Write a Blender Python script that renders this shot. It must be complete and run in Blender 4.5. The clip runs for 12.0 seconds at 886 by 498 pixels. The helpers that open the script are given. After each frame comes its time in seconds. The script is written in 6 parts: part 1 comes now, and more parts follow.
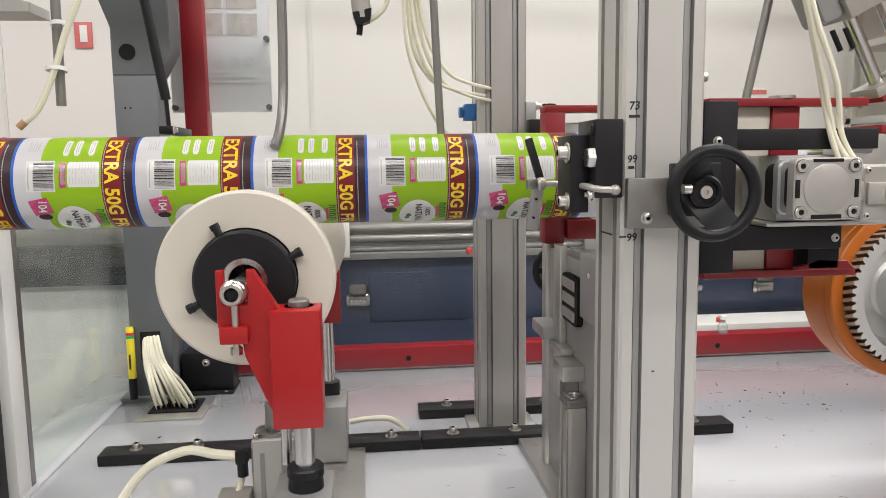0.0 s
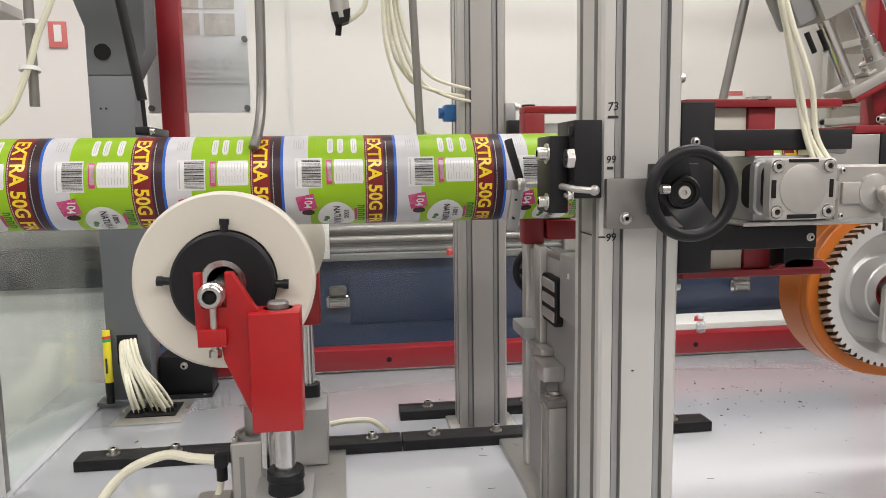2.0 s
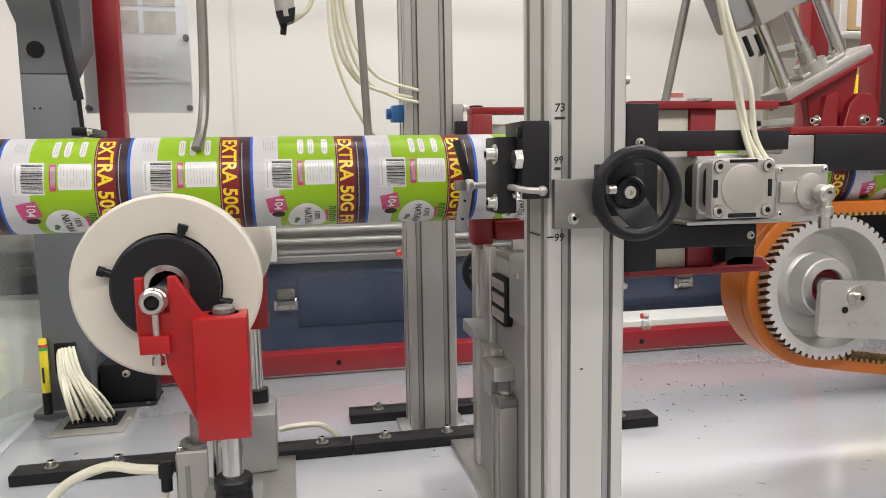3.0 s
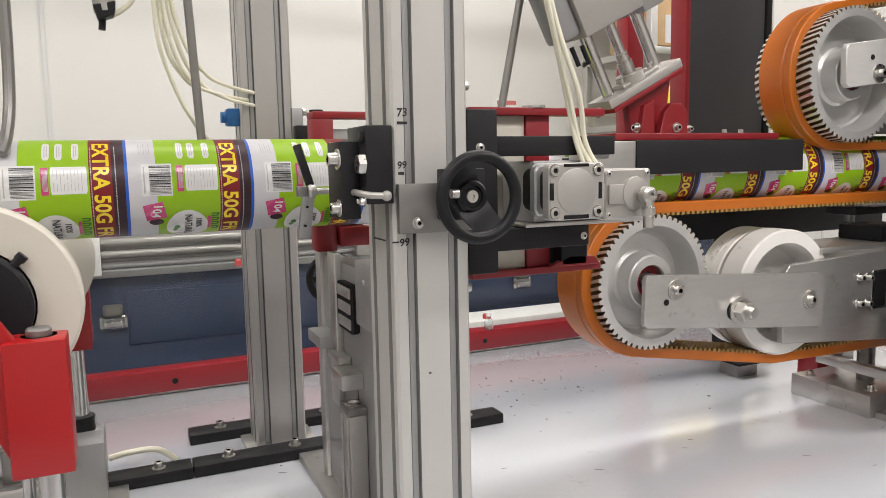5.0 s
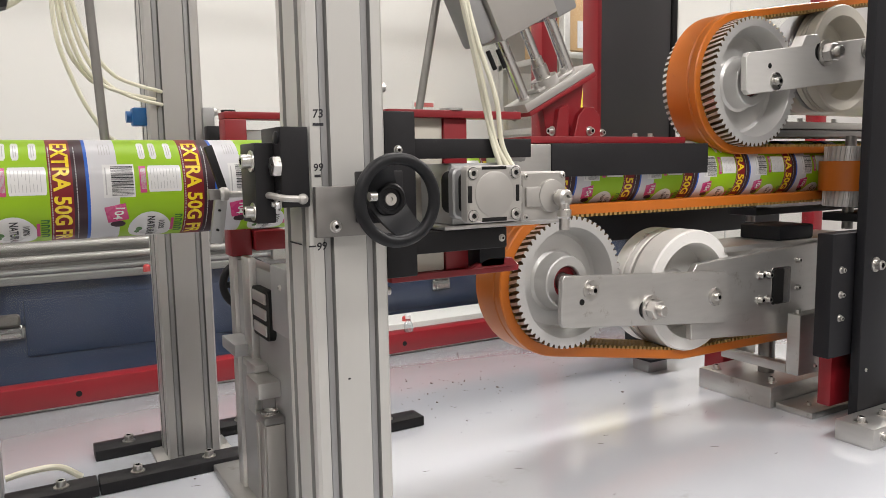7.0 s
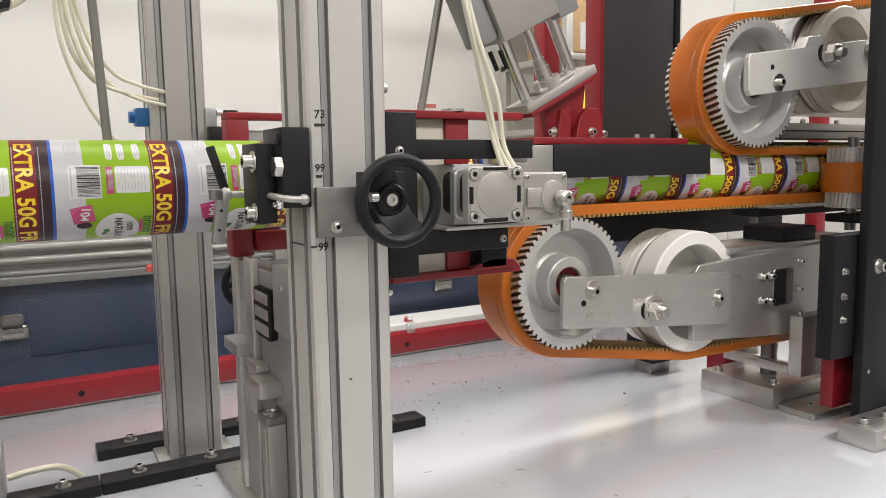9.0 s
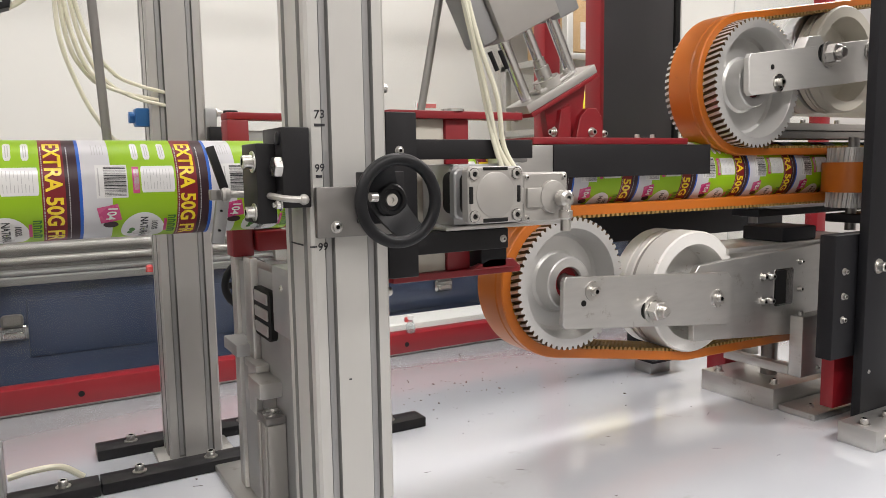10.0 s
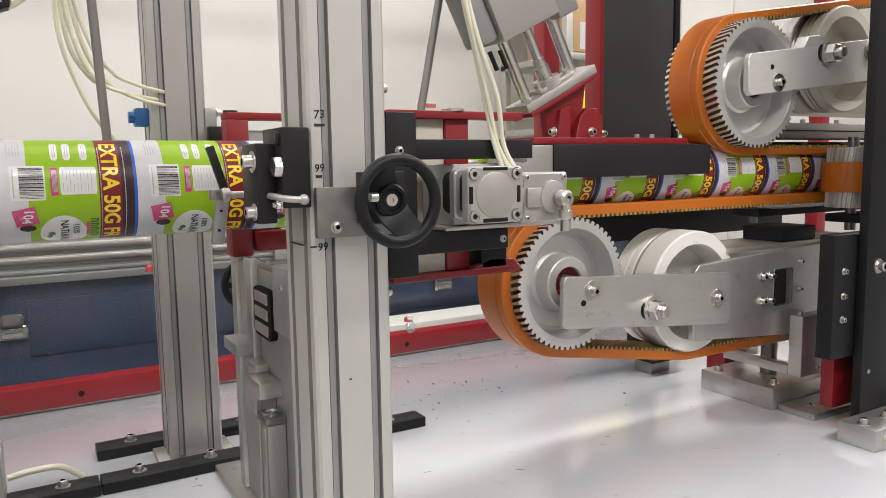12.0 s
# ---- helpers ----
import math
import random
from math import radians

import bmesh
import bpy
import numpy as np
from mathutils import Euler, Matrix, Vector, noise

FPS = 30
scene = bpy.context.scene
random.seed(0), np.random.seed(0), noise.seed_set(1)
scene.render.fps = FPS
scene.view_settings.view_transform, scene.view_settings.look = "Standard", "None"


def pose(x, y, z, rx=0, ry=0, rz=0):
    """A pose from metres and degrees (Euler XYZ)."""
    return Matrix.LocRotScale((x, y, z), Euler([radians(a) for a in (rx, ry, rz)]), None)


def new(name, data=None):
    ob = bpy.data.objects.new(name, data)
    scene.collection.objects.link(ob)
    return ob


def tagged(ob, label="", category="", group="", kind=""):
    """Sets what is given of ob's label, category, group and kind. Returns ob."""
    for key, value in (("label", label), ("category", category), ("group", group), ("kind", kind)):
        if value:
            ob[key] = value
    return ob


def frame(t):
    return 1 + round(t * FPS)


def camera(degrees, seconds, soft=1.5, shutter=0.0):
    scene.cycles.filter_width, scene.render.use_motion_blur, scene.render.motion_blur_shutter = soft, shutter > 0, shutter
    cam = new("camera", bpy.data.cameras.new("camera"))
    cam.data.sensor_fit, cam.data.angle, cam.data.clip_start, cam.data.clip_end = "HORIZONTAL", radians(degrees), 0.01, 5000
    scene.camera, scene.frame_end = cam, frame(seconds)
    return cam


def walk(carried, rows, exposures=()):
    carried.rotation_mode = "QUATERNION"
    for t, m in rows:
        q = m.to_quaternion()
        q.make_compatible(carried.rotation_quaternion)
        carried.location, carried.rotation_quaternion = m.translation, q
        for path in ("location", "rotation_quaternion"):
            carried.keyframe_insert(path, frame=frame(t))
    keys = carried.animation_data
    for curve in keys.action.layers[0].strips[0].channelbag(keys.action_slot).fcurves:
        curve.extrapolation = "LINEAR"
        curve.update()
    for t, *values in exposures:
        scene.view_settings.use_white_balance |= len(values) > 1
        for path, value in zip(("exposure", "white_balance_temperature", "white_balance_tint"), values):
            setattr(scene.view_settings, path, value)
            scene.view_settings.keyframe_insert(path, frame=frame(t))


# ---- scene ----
cam = camera(62.28, 12.0, soft=0.8)
PATH = [
    (0.0, pose(0.0000, -0.0000, 1.3800, 83.065, 0.773, -5.929)),
    (0.5, pose(0.0001, 0.0000, 1.3799, 83.079, 0.714, -5.977)),
    (1.0, pose(0.0006, 0.0002, 1.3802, 83.072, 0.762, -6.167)),
    (1.5, pose(0.0003, -0.0003, 1.3794, 83.138, 0.776, -6.404)),
    (2.0, pose(0.0001, 0.0010, 1.3799, 83.114, 0.841, -7.495)),
    (2.5, pose(0.0005, 0.0030, 1.3795, 83.146, 0.876, -9.333)),
    (3.0, pose(0.0003, 0.0046, 1.3800, 83.118, 0.967, -11.518)),
    (5.0, pose(0.0010, 0.0147, 1.3796, 83.306, 1.124, -23.830)),
    (5.5, pose(0.0037, 0.0201, 1.3798, 83.315, 1.111, -27.688)),
    (6.0, pose(0.0040, 0.0209, 1.3804, 83.318, 1.018, -29.648)),
    (6.5, pose(0.0037, 0.0208, 1.3805, 83.319, 0.973, -30.150)),
    (7.0, pose(0.0037, 0.0205, 1.3803, 83.329, 0.961, -30.199)),
    (9.0, pose(0.0048, 0.0195, 1.3801, 83.402, 0.877, -29.972)),
    (9.5, pose(0.0053, 0.0190, 1.3804, 83.390, 0.867, -29.933)),
    (10.0, pose(0.0053, 0.0194, 1.3799, 83.418, 0.895, -29.952)),
    (10.5, pose(0.0052, 0.0195, 1.3800, 83.406, 0.909, -29.965)),
    (11.0, pose(0.0050, 0.0196, 1.3801, 83.401, 0.906, -29.978)),
    (11.5, pose(0.0051, 0.0195, 1.3803, 83.389, 0.894, -29.974)),
    (12.0, pose(0.0051, 0.0195, 1.3803, 83.389, 0.894, -29.974)),
]
walk(cam, PATH)

# ---------------------------------------------------------------- world and light
world = bpy.data.worlds.new("world")
scene.world = world
world.use_nodes = True
world.node_tree.nodes["Background"].inputs[0].default_value = (0.9, 0.95, 1.0, 1)
world.node_tree.nodes["Background"].inputs[1].default_value = 0.3
scene.view_settings.exposure = 0.0

TABLE = 0.90          # height of the machine bed
TUBE_Y, TUBE_Z, TUBE_R = 0.97, 1.357, 0.057


def area_lamp(name, x, y, z, sx, sy, watts, color):
    data = bpy.data.lights.new(name, "AREA")
    data.shape, data.size, data.size_y, data.energy, data.color = "RECTANGLE", sx, sy, watts, color
    ob = new(name, data)
    ob.matrix_basis = pose(x, y, z)
    return ob


WARM = (1.0, 0.95, 0.935)
# Lamps out of view; the last two added to brighten east drive and wall
LAMPS = ((-1.6, -0.8, 24), (0.1, -1.0, 27), (-1.3, 1.25, 20), (0.75, 1.35, 33), (1.9, -0.7, 50), (3.3, 1.3, 44))
for lx, ly, watts in LAMPS:
    area_lamp("ceiling_lamp", lx, ly, 3.13, 1.5, 0.32, watts, WARM)

# ---------------------------------------------------------------- materials


def material(name, color, rough=0.5, metal=0.0, vary=0.12, scale=30.0, fine=400.0, bump=0.05, stretch=(1, 1, 1), coat=0.0, spec=0.5,
             stain=None, stain_at=0.62, stain_scale=9.0):
    m = bpy.data.materials.new(name)
    m.use_nodes = True
    nt = m.node_tree
    b = nt.nodes["Principled BSDF"]
    co = nt.nodes.new("ShaderNodeTexCoord")
    mp = nt.nodes.new("ShaderNodeMapping")
    mp.inputs["Scale"].default_value = stretch
    nt.links.new(co.outputs["Object"], mp.inputs["Vector"])
    big = nt.nodes.new("ShaderNodeTexNoise")
    big.inputs["Scale"].default_value, big.inputs["Detail"].default_value = scale, 6
    nt.links.new(mp.outputs[0], big.inputs["Vector"])
    small = nt.nodes.new("ShaderNodeTexNoise")
    small.inputs["Scale"].default_value, small.inputs["Detail"].default_value = fine, 3
    nt.links.new(mp.outputs[0], small.inputs["Vector"])
    mix = nt.nodes.new("ShaderNodeMix")
    mix.data_type = "RGBA"
    lo = [c * (1 - vary) for c in color]
    hi = [min(1, c * (1 + vary)) for c in color]
    mix.inputs["A"].default_value, mix.inputs["B"].default_value = (*lo, 1), (*hi, 1)
    nt.links.new(big.outputs["Fac"], mix.inputs["Factor"])
    out = mix.outputs["Result"]
    if stain:
        blot = nt.nodes.new("ShaderNodeTexNoise")
        blot.inputs["Scale"].default_value, blot.inputs["Detail"].default_value = stain_scale, 9
        blot.inputs["Roughness"].default_value = 0.75
        nt.links.new(co.outputs["Object"], blot.inputs["Vector"])
        ramp = nt.nodes.new("ShaderNodeMapRange")
        ramp.inputs["From Min"].default_value, ramp.inputs["From Max"].default_value = stain_at, stain_at + 0.06
        nt.links.new(blot.outputs["Fac"], ramp.inputs["Value"])
        over = nt.nodes.new("ShaderNodeMix")
        over.data_type = "RGBA"
        nt.links.new(ramp.outputs[0], over.inputs["Factor"])
        nt.links.new(out, over.inputs["A"])
        over.inputs["B"].default_value = (*stain, 1)
        out = over.outputs["Result"]
    nt.links.new(out, b.inputs["Base Color"])
    rr = nt.nodes.new("ShaderNodeMapRange")
    rr.inputs["To Min"].default_value, rr.inputs["To Max"].default_value = max(0.02, rough * 0.8), min(1, rough * 1.25)
    nt.links.new(big.outputs["Fac"], rr.inputs["Value"])
    nt.links.new(rr.outputs[0], b.inputs["Roughness"])
    b.inputs["Metallic"].default_value = metal
    b.inputs["Specular IOR Level"].default_value = spec
    b.inputs["Coat Weight"].default_value = coat
    b.inputs["Coat Roughness"].default_value = 0.15
    if bump:
        bp = nt.nodes.new("ShaderNodeBump")
        bp.inputs["Strength"].default_value, bp.inputs["Distance"].default_value = bump, 0.001
        nt.links.new(small.outputs["Fac"], bp.inputs["Height"])
        nt.links.new(bp.outputs[0], b.inputs["Normal"])
    return m


def glass(name, color, rough, alpha):
    """A thin clear sheet: mostly see-through, with a gloss that grows at a slant."""
    m = bpy.data.materials.new(name)
    m.use_nodes = True
    nt = m.node_tree
    nt.nodes.remove(nt.nodes["Principled BSDF"])
    out = nt.nodes["Material Output"]
    clear, gloss, haze = (nt.nodes.new("ShaderNodeBsdf" + k) for k in ("Transparent", "Glossy", "Diffuse"))
    clear.inputs[0].default_value = (*color, 1)
    gloss.inputs["Roughness"].default_value = rough
    haze.inputs[0].default_value = (*color, 1)
    a, c = nt.nodes.new("ShaderNodeMixShader"), nt.nodes.new("ShaderNodeMixShader")
    facing = nt.nodes.new("ShaderNodeLayerWeight")
    facing.inputs[0].default_value = 0.5
    power = nt.nodes.new("ShaderNodeMath")
    power.operation, power.inputs[1].default_value = "POWER", 5
    nt.links.new(facing.outputs["Facing"], power.inputs[0])
    fres = nt.nodes.new("ShaderNodeMapRange")
    fres.inputs["To Min"].default_value, fres.inputs["To Max"].default_value = 0.014, 0.9
    nt.links.new(power.outputs[0], fres.inputs["Value"])
    smear = nt.nodes.new("ShaderNodeTexNoise")
    smear.inputs["Scale"].default_value, smear.inputs["Detail"].default_value = 5, 8
    amount = nt.nodes.new("ShaderNodeMapRange")
    amount.inputs["From Min"].default_value, amount.inputs["From Max"].default_value = 0.35, 0.8
    amount.inputs["To Min"].default_value, amount.inputs["To Max"].default_value = alpha * 0.4, alpha * 1.6
    nt.links.new(smear.outputs["Fac"], amount.inputs["Value"])
    nt.links.new(amount.outputs[0], a.inputs[0])
    nt.links.new(clear.outputs[0], a.inputs[1])
    nt.links.new(haze.outputs[0], a.inputs[2])
    nt.links.new(fres.outputs[0], c.inputs[0])
    nt.links.new(a.outputs[0], c.inputs[1])
    nt.links.new(gloss.outputs[0], c.inputs[2])
    nt.links.new(c.outputs[0], out.inputs[0])
    return m


def glow(name, color, strength):
    m = bpy.data.materials.new(name)
    m.use_nodes = True
    b = m.node_tree.nodes["Principled BSDF"]
    b.inputs["Base Color"].default_value = (0.9, 0.9, 0.88, 1)
    b.inputs["Emission Color"].default_value = (*color, 1)
    b.inputs["Emission Strength"].default_value = strength
    return m


M = {}
M["enamel"] = material("white_enamel_bed", (0.535, 0.555, 0.59), 0.12, vary=0.05, scale=4, fine=60, bump=0.012, coat=1.0,
                       stain=(0.47, 0.48, 0.50), stain_at=0.62, stain_scale=14)
M["grit"] = material("grit", (0.10, 0.07, 0.06), 0.9)
M["alu"] = material("anodised_aluminium", (0.47, 0.46, 0.445), 0.38, 0.6, vary=0.05, scale=12, fine=500, bump=0.04, stretch=(1, 1, 0.05))
M["alu_pale"] = material("pale_aluminium_face", (0.53, 0.525, 0.50), 0.42, 0.35, vary=0.04, scale=10, fine=500, bump=0.03, stretch=(1, 1, 0.05),
                         stain=(0.50, 0.52, 0.46), stain_at=0.68, stain_scale=8)
# slot and groove shade put into the colour of the aluminium
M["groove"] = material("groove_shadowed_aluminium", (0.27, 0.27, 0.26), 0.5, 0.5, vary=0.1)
M["milled"] = material("milled_aluminium", (0.56, 0.55, 0.53), 0.36, 0.85, vary=0.10, scale=22, fine=900, bump=0.06, stretch=(1, 1, 6),
                       stain=(0.44, 0.42, 0.39), stain_at=0.60, stain_scale=26)
M["turned"] = material("turned_aluminium", (0.60, 0.595, 0.58), 0.36, 0.60, vary=0.08, scale=20, fine=700, bump=0.04)
M["satin"] = material("satin_aluminium_plate", (0.62, 0.61, 0.585), 0.45, 0.35, vary=0.08, scale=22, fine=900, bump=0.05, stretch=(1, 1, 6),
                      stain=(0.52, 0.50, 0.47), stain_at=0.62, stain_scale=26)
# oily grime of the lower teeth; also paints the upper pulley's valley shade
M["grime_and_shade"] = material("oily_shaded_tooth_gap", (0.16, 0.115, 0.065), 0.42, 0.55, vary=0.5, scale=70, fine=600, bump=0.1)
M["cast"] = material("cast_aluminium", (0.44, 0.425, 0.40), 0.45, 0.6, vary=0.06, scale=60, fine=1200, bump=0.1)
M["greysteel"] = material("grey_machined_plate", (0.36, 0.362, 0.36), 0.40, 0.6, vary=0.08, scale=14, fine=600, bump=0.05, stretch=(1, 1, 0.3))
M["steel"] = material("bright_steel", (0.62, 0.61, 0.60), 0.22, 1.0, vary=0.08, scale=80, fine=900, bump=0.03)
M["darksteel"] = material("dull_steel", (0.26, 0.25, 0.24), 0.34, 0.7, vary=0.15, scale=40, fine=900, bump=0.04)
M["zinc"] = material("zinc_plated_steel", (0.58, 0.565, 0.54), 0.28, 1.0, vary=0.12, scale=90, fine=900, bump=0.05)
# near-black for black parts and for the shade painted into holes and sockets
M["socket"] = material("black_and_hollow_shade", (0.010, 0.010, 0.010), 0.6, spec=0.2)
M["black"] = material("black_anodised_metal", (0.012, 0.012, 0.014), 0.36, 0.0, vary=0.2, scale=30, fine=500, bump=0.05, spec=0.25)
M["blackpaint"] = material("black_painted_steel", (0.012, 0.012, 0.014), 0.45, vary=0.18, scale=8, fine=300, bump=0.06, spec=0.2)
M["charcoal"] = material("charcoal_plate", (0.017, 0.0166, 0.018), 0.42, 0.0, vary=0.22, scale=18, fine=500, bump=0.06, spec=0.22,
                         stain=(0.045, 0.043, 0.042), stain_at=0.64, stain_scale=40)
M["slate"] = material("slate_painted_panel", (0.046, 0.045, 0.048), 0.5, vary=0.1, scale=6, fine=300, bump=0.05, spec=0.35)
M["plastic"] = material("black_plastic", (0.010, 0.0105, 0.012), 0.40, vary=0.15, scale=40, fine=700, bump=0.10, spec=0.26)
M["red"] = material("red_painted_steel", (0.24, 0.010, 0.016), 0.36, vary=0.10, scale=12, fine=350, bump=0.07, coat=0.0,
                    stain=(0.30, 0.05, 0.05), stain_at=0.70, stain_scale=30)
M["redbright"] = material("bright_red_painted_block", (0.34, 0.006, 0.008), 0.30, vary=0.08, scale=12, fine=350, bump=0.08, coat=0.0,
                          stain=(0.52, 0.22, 0.18), stain_at=0.675, stain_scale=55)
M["post"] = material("grey_painted_post", (0.125, 0.134, 0.142), 0.42, vary=0.06, scale=9, fine=400, bump=0.06)
M["nylon"] = material("ivory_nylon", (0.58, 0.55, 0.475), 0.42, vary=0.06, scale=14, fine=200, bump=0.08, stain=(0.60, 0.55, 0.46), stain_at=0.66, stain_scale=18)
M["whitenylon"] = material("white_nylon", (0.80, 0.79, 0.76), 0.4, vary=0.05, scale=14, fine=200, bump=0.06, stain=(0.55, 0.50, 0.44), stain_at=0.60, stain_scale=22)
M["orange"] = material("orange_rubber_belt", (0.50, 0.135, 0.012), 0.34, vary=0.10, scale=22, fine=300, bump=0.05, stain=(0.36, 0.085, 0.010), stain_at=0.66, stain_scale=12)
M["tooth"] = material("belt_tooth_rubber", (0.36, 0.22, 0.065), 0.5, vary=0.45, scale=60)
M["hose"] = material("cream_air_hose", (0.74, 0.72, 0.58), 0.25, vary=0.06, scale=40, fine=200, bump=0.02)
M["blue"] = material("blue_painted_machine", (0.046, 0.070, 0.142), 0.28, vary=0.35, scale=3, fine=200, bump=0.05)
M["bluefit"] = material("blue_fitting", (0.02, 0.13, 0.36), 0.35)
M["wall"] = material("white_wall", (0.72, 0.705, 0.68), 0.55, vary=0.025, scale=1.5, fine=120, bump=0.04)
M["walltrim"] = material("wall_joint", (0.66, 0.66, 0.65), 0.5, vary=0.04)
M["floor"] = material("pale_workshop_floor", (0.24, 0.24, 0.235), 0.4, vary=0.08, scale=4, fine=90, bump=0.05)
M["poster"] = material("grey_laminated_sheet", (0.70, 0.71, 0.75), 0.35, vary=0.04, scale=10)
M["posterink"] = material("faded_grey_ink", (0.655, 0.665, 0.71), 0.4)
M["photo"] = material("faded_photograph", (0.50, 0.475, 0.46), 0.4, vary=0.35, scale=45, fine=160)
M["signred"] = material("sign_red", (0.55, 0.05, 0.05), 0.4)
# sign red paled as seen through the guard sheet; that haze is in the colour
M["signfade"] = material("hazed_sign_red", (0.60, 0.16, 0.15), 0.5, vary=0.08)
M["white"] = material("white_plastic", (0.78, 0.78, 0.76), 0.4, vary=0.03)
M["yellow"] = material("marker_yellow", (0.78, 0.66, 0.03), 0.35, vary=0.04)
M["ink"] = material("marker_ink", (0.02, 0.02, 0.025), 0.6)
M["green_band"] = material("marker_green", (0.03, 0.35, 0.08), 0.4)
M["carton"] = material("cardboard", (0.46, 0.30, 0.15), 0.7, vary=0.12)
M["film_white"] = material("film_silver_white", (0.57, 0.57, 0.59), 0.42, vary=0.06, scale=9, fine=38, bump=0.22, stretch=(1, 3, 3), coat=0.0, spec=0.38)
M["film_green"] = material("film_lime_green", (0.27, 0.475, 0.008), 0.42, vary=0.06, scale=9, fine=38, bump=0.22, stretch=(1, 3, 3), coat=0.0, spec=0.38)
M["film_maroon"] = material("film_maroon", (0.19, 0.010, 0.015), 0.42, vary=0.06, scale=9, fine=38, bump=0.22, stretch=(1, 3, 3), coat=0.0, spec=0.38)
M["film_brown"] = material("film_dark_brown", (0.034, 0.013, 0.019), 0.42, vary=0.06, scale=9, fine=38, bump=0.22, stretch=(1, 3, 3), coat=0.0, spec=0.38)
M["film_blue"] = material("film_blue", (0.014, 0.10, 0.46), 0.42, vary=0.06, scale=9, fine=38, bump=0.22, stretch=(1, 3, 3), coat=0.0, spec=0.38)
M["print_white"] = material("printed_white", (0.68, 0.68, 0.67), 0.28, vary=0.03, coat=0.4)
M["print_grey"] = material("printed_grey", (0.42, 0.42, 0.42), 0.3, coat=0.4)
M["print_black"] = material("printed_black", (0.02, 0.02, 0.025), 0.3, coat=0.4)
M["print_pink"] = material("printed_magenta", (0.52, 0.04, 0.17), 0.28, coat=0.4)
M["print_yellow"] = material("printed_yellow", (0.85, 0.62, 0.02), 0.28, coat=0.4)
M["print_leaf"] = material("printed_dark_green", (0.035, 0.16, 0.012), 0.28, coat=0.4)
M["pane"] = glass("clear_guard_sheet", (0.98, 0.99, 0.98), 0.03, 0.006)
M["haze_pane"] = glass("scuffed_guard_sheet", (0.92, 0.96, 0.93), 0.08, 0.09)
M["bottle"] = glass("bottle_glass", (0.85, 0.9, 0.9), 0.02, 0.25)
M["chrome"] = material("polished_chrome", (0.50, 0.50, 0.50), 0.15, 1.0, vary=0.03, scale=20, bump=0)
M["dot"] = material("dark_grey_fixing", (0.13, 0.13, 0.14), 0.5)
M["glow"] = glow("lamp_diffuser", (1.0, 0.96, 0.9), 4.0)

# ---------------------------------------------------------------- building blocks
ORG = {}


def thing(name, x, y, z, label, category, group="", kind=""):
    ob = new(name)
    ob.empty_display_size = 0.02
    ob.location = (x, y, z)
    ORG[ob] = Vector((x, y, z))
    return tagged(ob, label, category, group, kind)


def part(name, bm, mat, parent=None, label="", origin=None, sharp=32):
    """Links bm (in world metres) as one mesh object, under parent where there is one."""
    base = ORG.get(parent, Vector((0, 0, 0)))
    org = Vector(origin) if origin is not None else base
    bmesh.ops.translate(bm, verts=bm.verts, vec=-org)
    me = bpy.data.meshes.new(name)
    bm.to_mesh(me)
    bm.free()
    for mm in (mat if isinstance(mat, (list, tuple)) else [mat]):
        me.materials.append(M[mm])
    me.shade_smooth()
    me.set_sharp_from_angle(angle=radians(sharp))
    ob = new(name, me)
    if parent is not None:
        ob.parent = parent
        ob.location = org - base
    else:
        ob.location = org
    ORG[ob] = org
    if label:
        ob["label"] = label
    return ob


def B():
    return bmesh.new()


def box(bm, x0, x1, y0, y1, z0, z1, bevel=0.0015, turn=None):
    r = bmesh.ops.create_cube(bm, size=1.0)
    vs = r["verts"]
    for v in vs:
        v.co = Vector(((x0 + x1) / 2 + v.co.x * (x1 - x0), (y0 + y1) / 2 + v.co.y * (y1 - y0), (z0 + z1) / 2 + v.co.z * (z1 - z0)))
    if bevel:
        es = list({e for v in vs for e in v.link_edges})
        g = bmesh.ops.bevel(bm, geom=es, offset=min(bevel, 0.4 * min(abs(x1 - x0), abs(y1 - y0), abs(z1 - z0))), segments=2, affect="EDGES", profile=0.5)
        vs = list({v for f in g["faces"] for v in f.verts} | {v for v in vs if v.is_valid})
    if turn is not None:
        bmesh.ops.transform(bm, matrix=turn, verts=vs)
    return bm


def rod(bm, a, b, r0, r1=None, seg=20, caps=True):
    """A straight round bar from a to b."""
    a, b = Vector(a), Vector(b)
    d = b - a
    m = Matrix.Translation((a + b) / 2) @ d.to_track_quat("Z", "Y").to_matrix().to_4x4()
    bmesh.ops.create_cone(bm, cap_ends=caps, cap_tris=False, segments=seg, radius1=r0, radius2=r0 if r1 is None else r1, depth=d.length, matrix=m)
    return bm


def lathe(bm, centre, axis, profile, seg=48):
    """Turns (radius, offset along the axis) pairs round an axis through centre."""
    q = Vector(axis).to_track_quat("Z", "Y").to_matrix()
    rings = []
    for r, h in profile:
        if r < 1e-6:
            rings.append([bm.verts.new(Vector(centre) + q @ Vector((0, 0, h)))])
        else:
            rings.append([bm.verts.new(Vector(centre) + q @ Vector((r * math.cos(2 * math.pi * i / seg), r * math.sin(2 * math.pi * i / seg), h))) for i in range(seg)])
    for a, b in zip(rings, rings[1:]):
        for i in range(seg):
            j = (i + 1) % seg
            if len(a) == 1 and len(b) == 1:
                continue
            if len(a) == 1:
                bm.faces.new((a[0], b[j], b[i]))
            elif len(b) == 1:
                bm.faces.new((a[i], a[j], b[0]))
            else:
                bm.faces.new((a[i], a[j], b[j], b[i]))
    bmesh.ops.recalc_face_normals(bm, faces=bm.faces)
    return bm


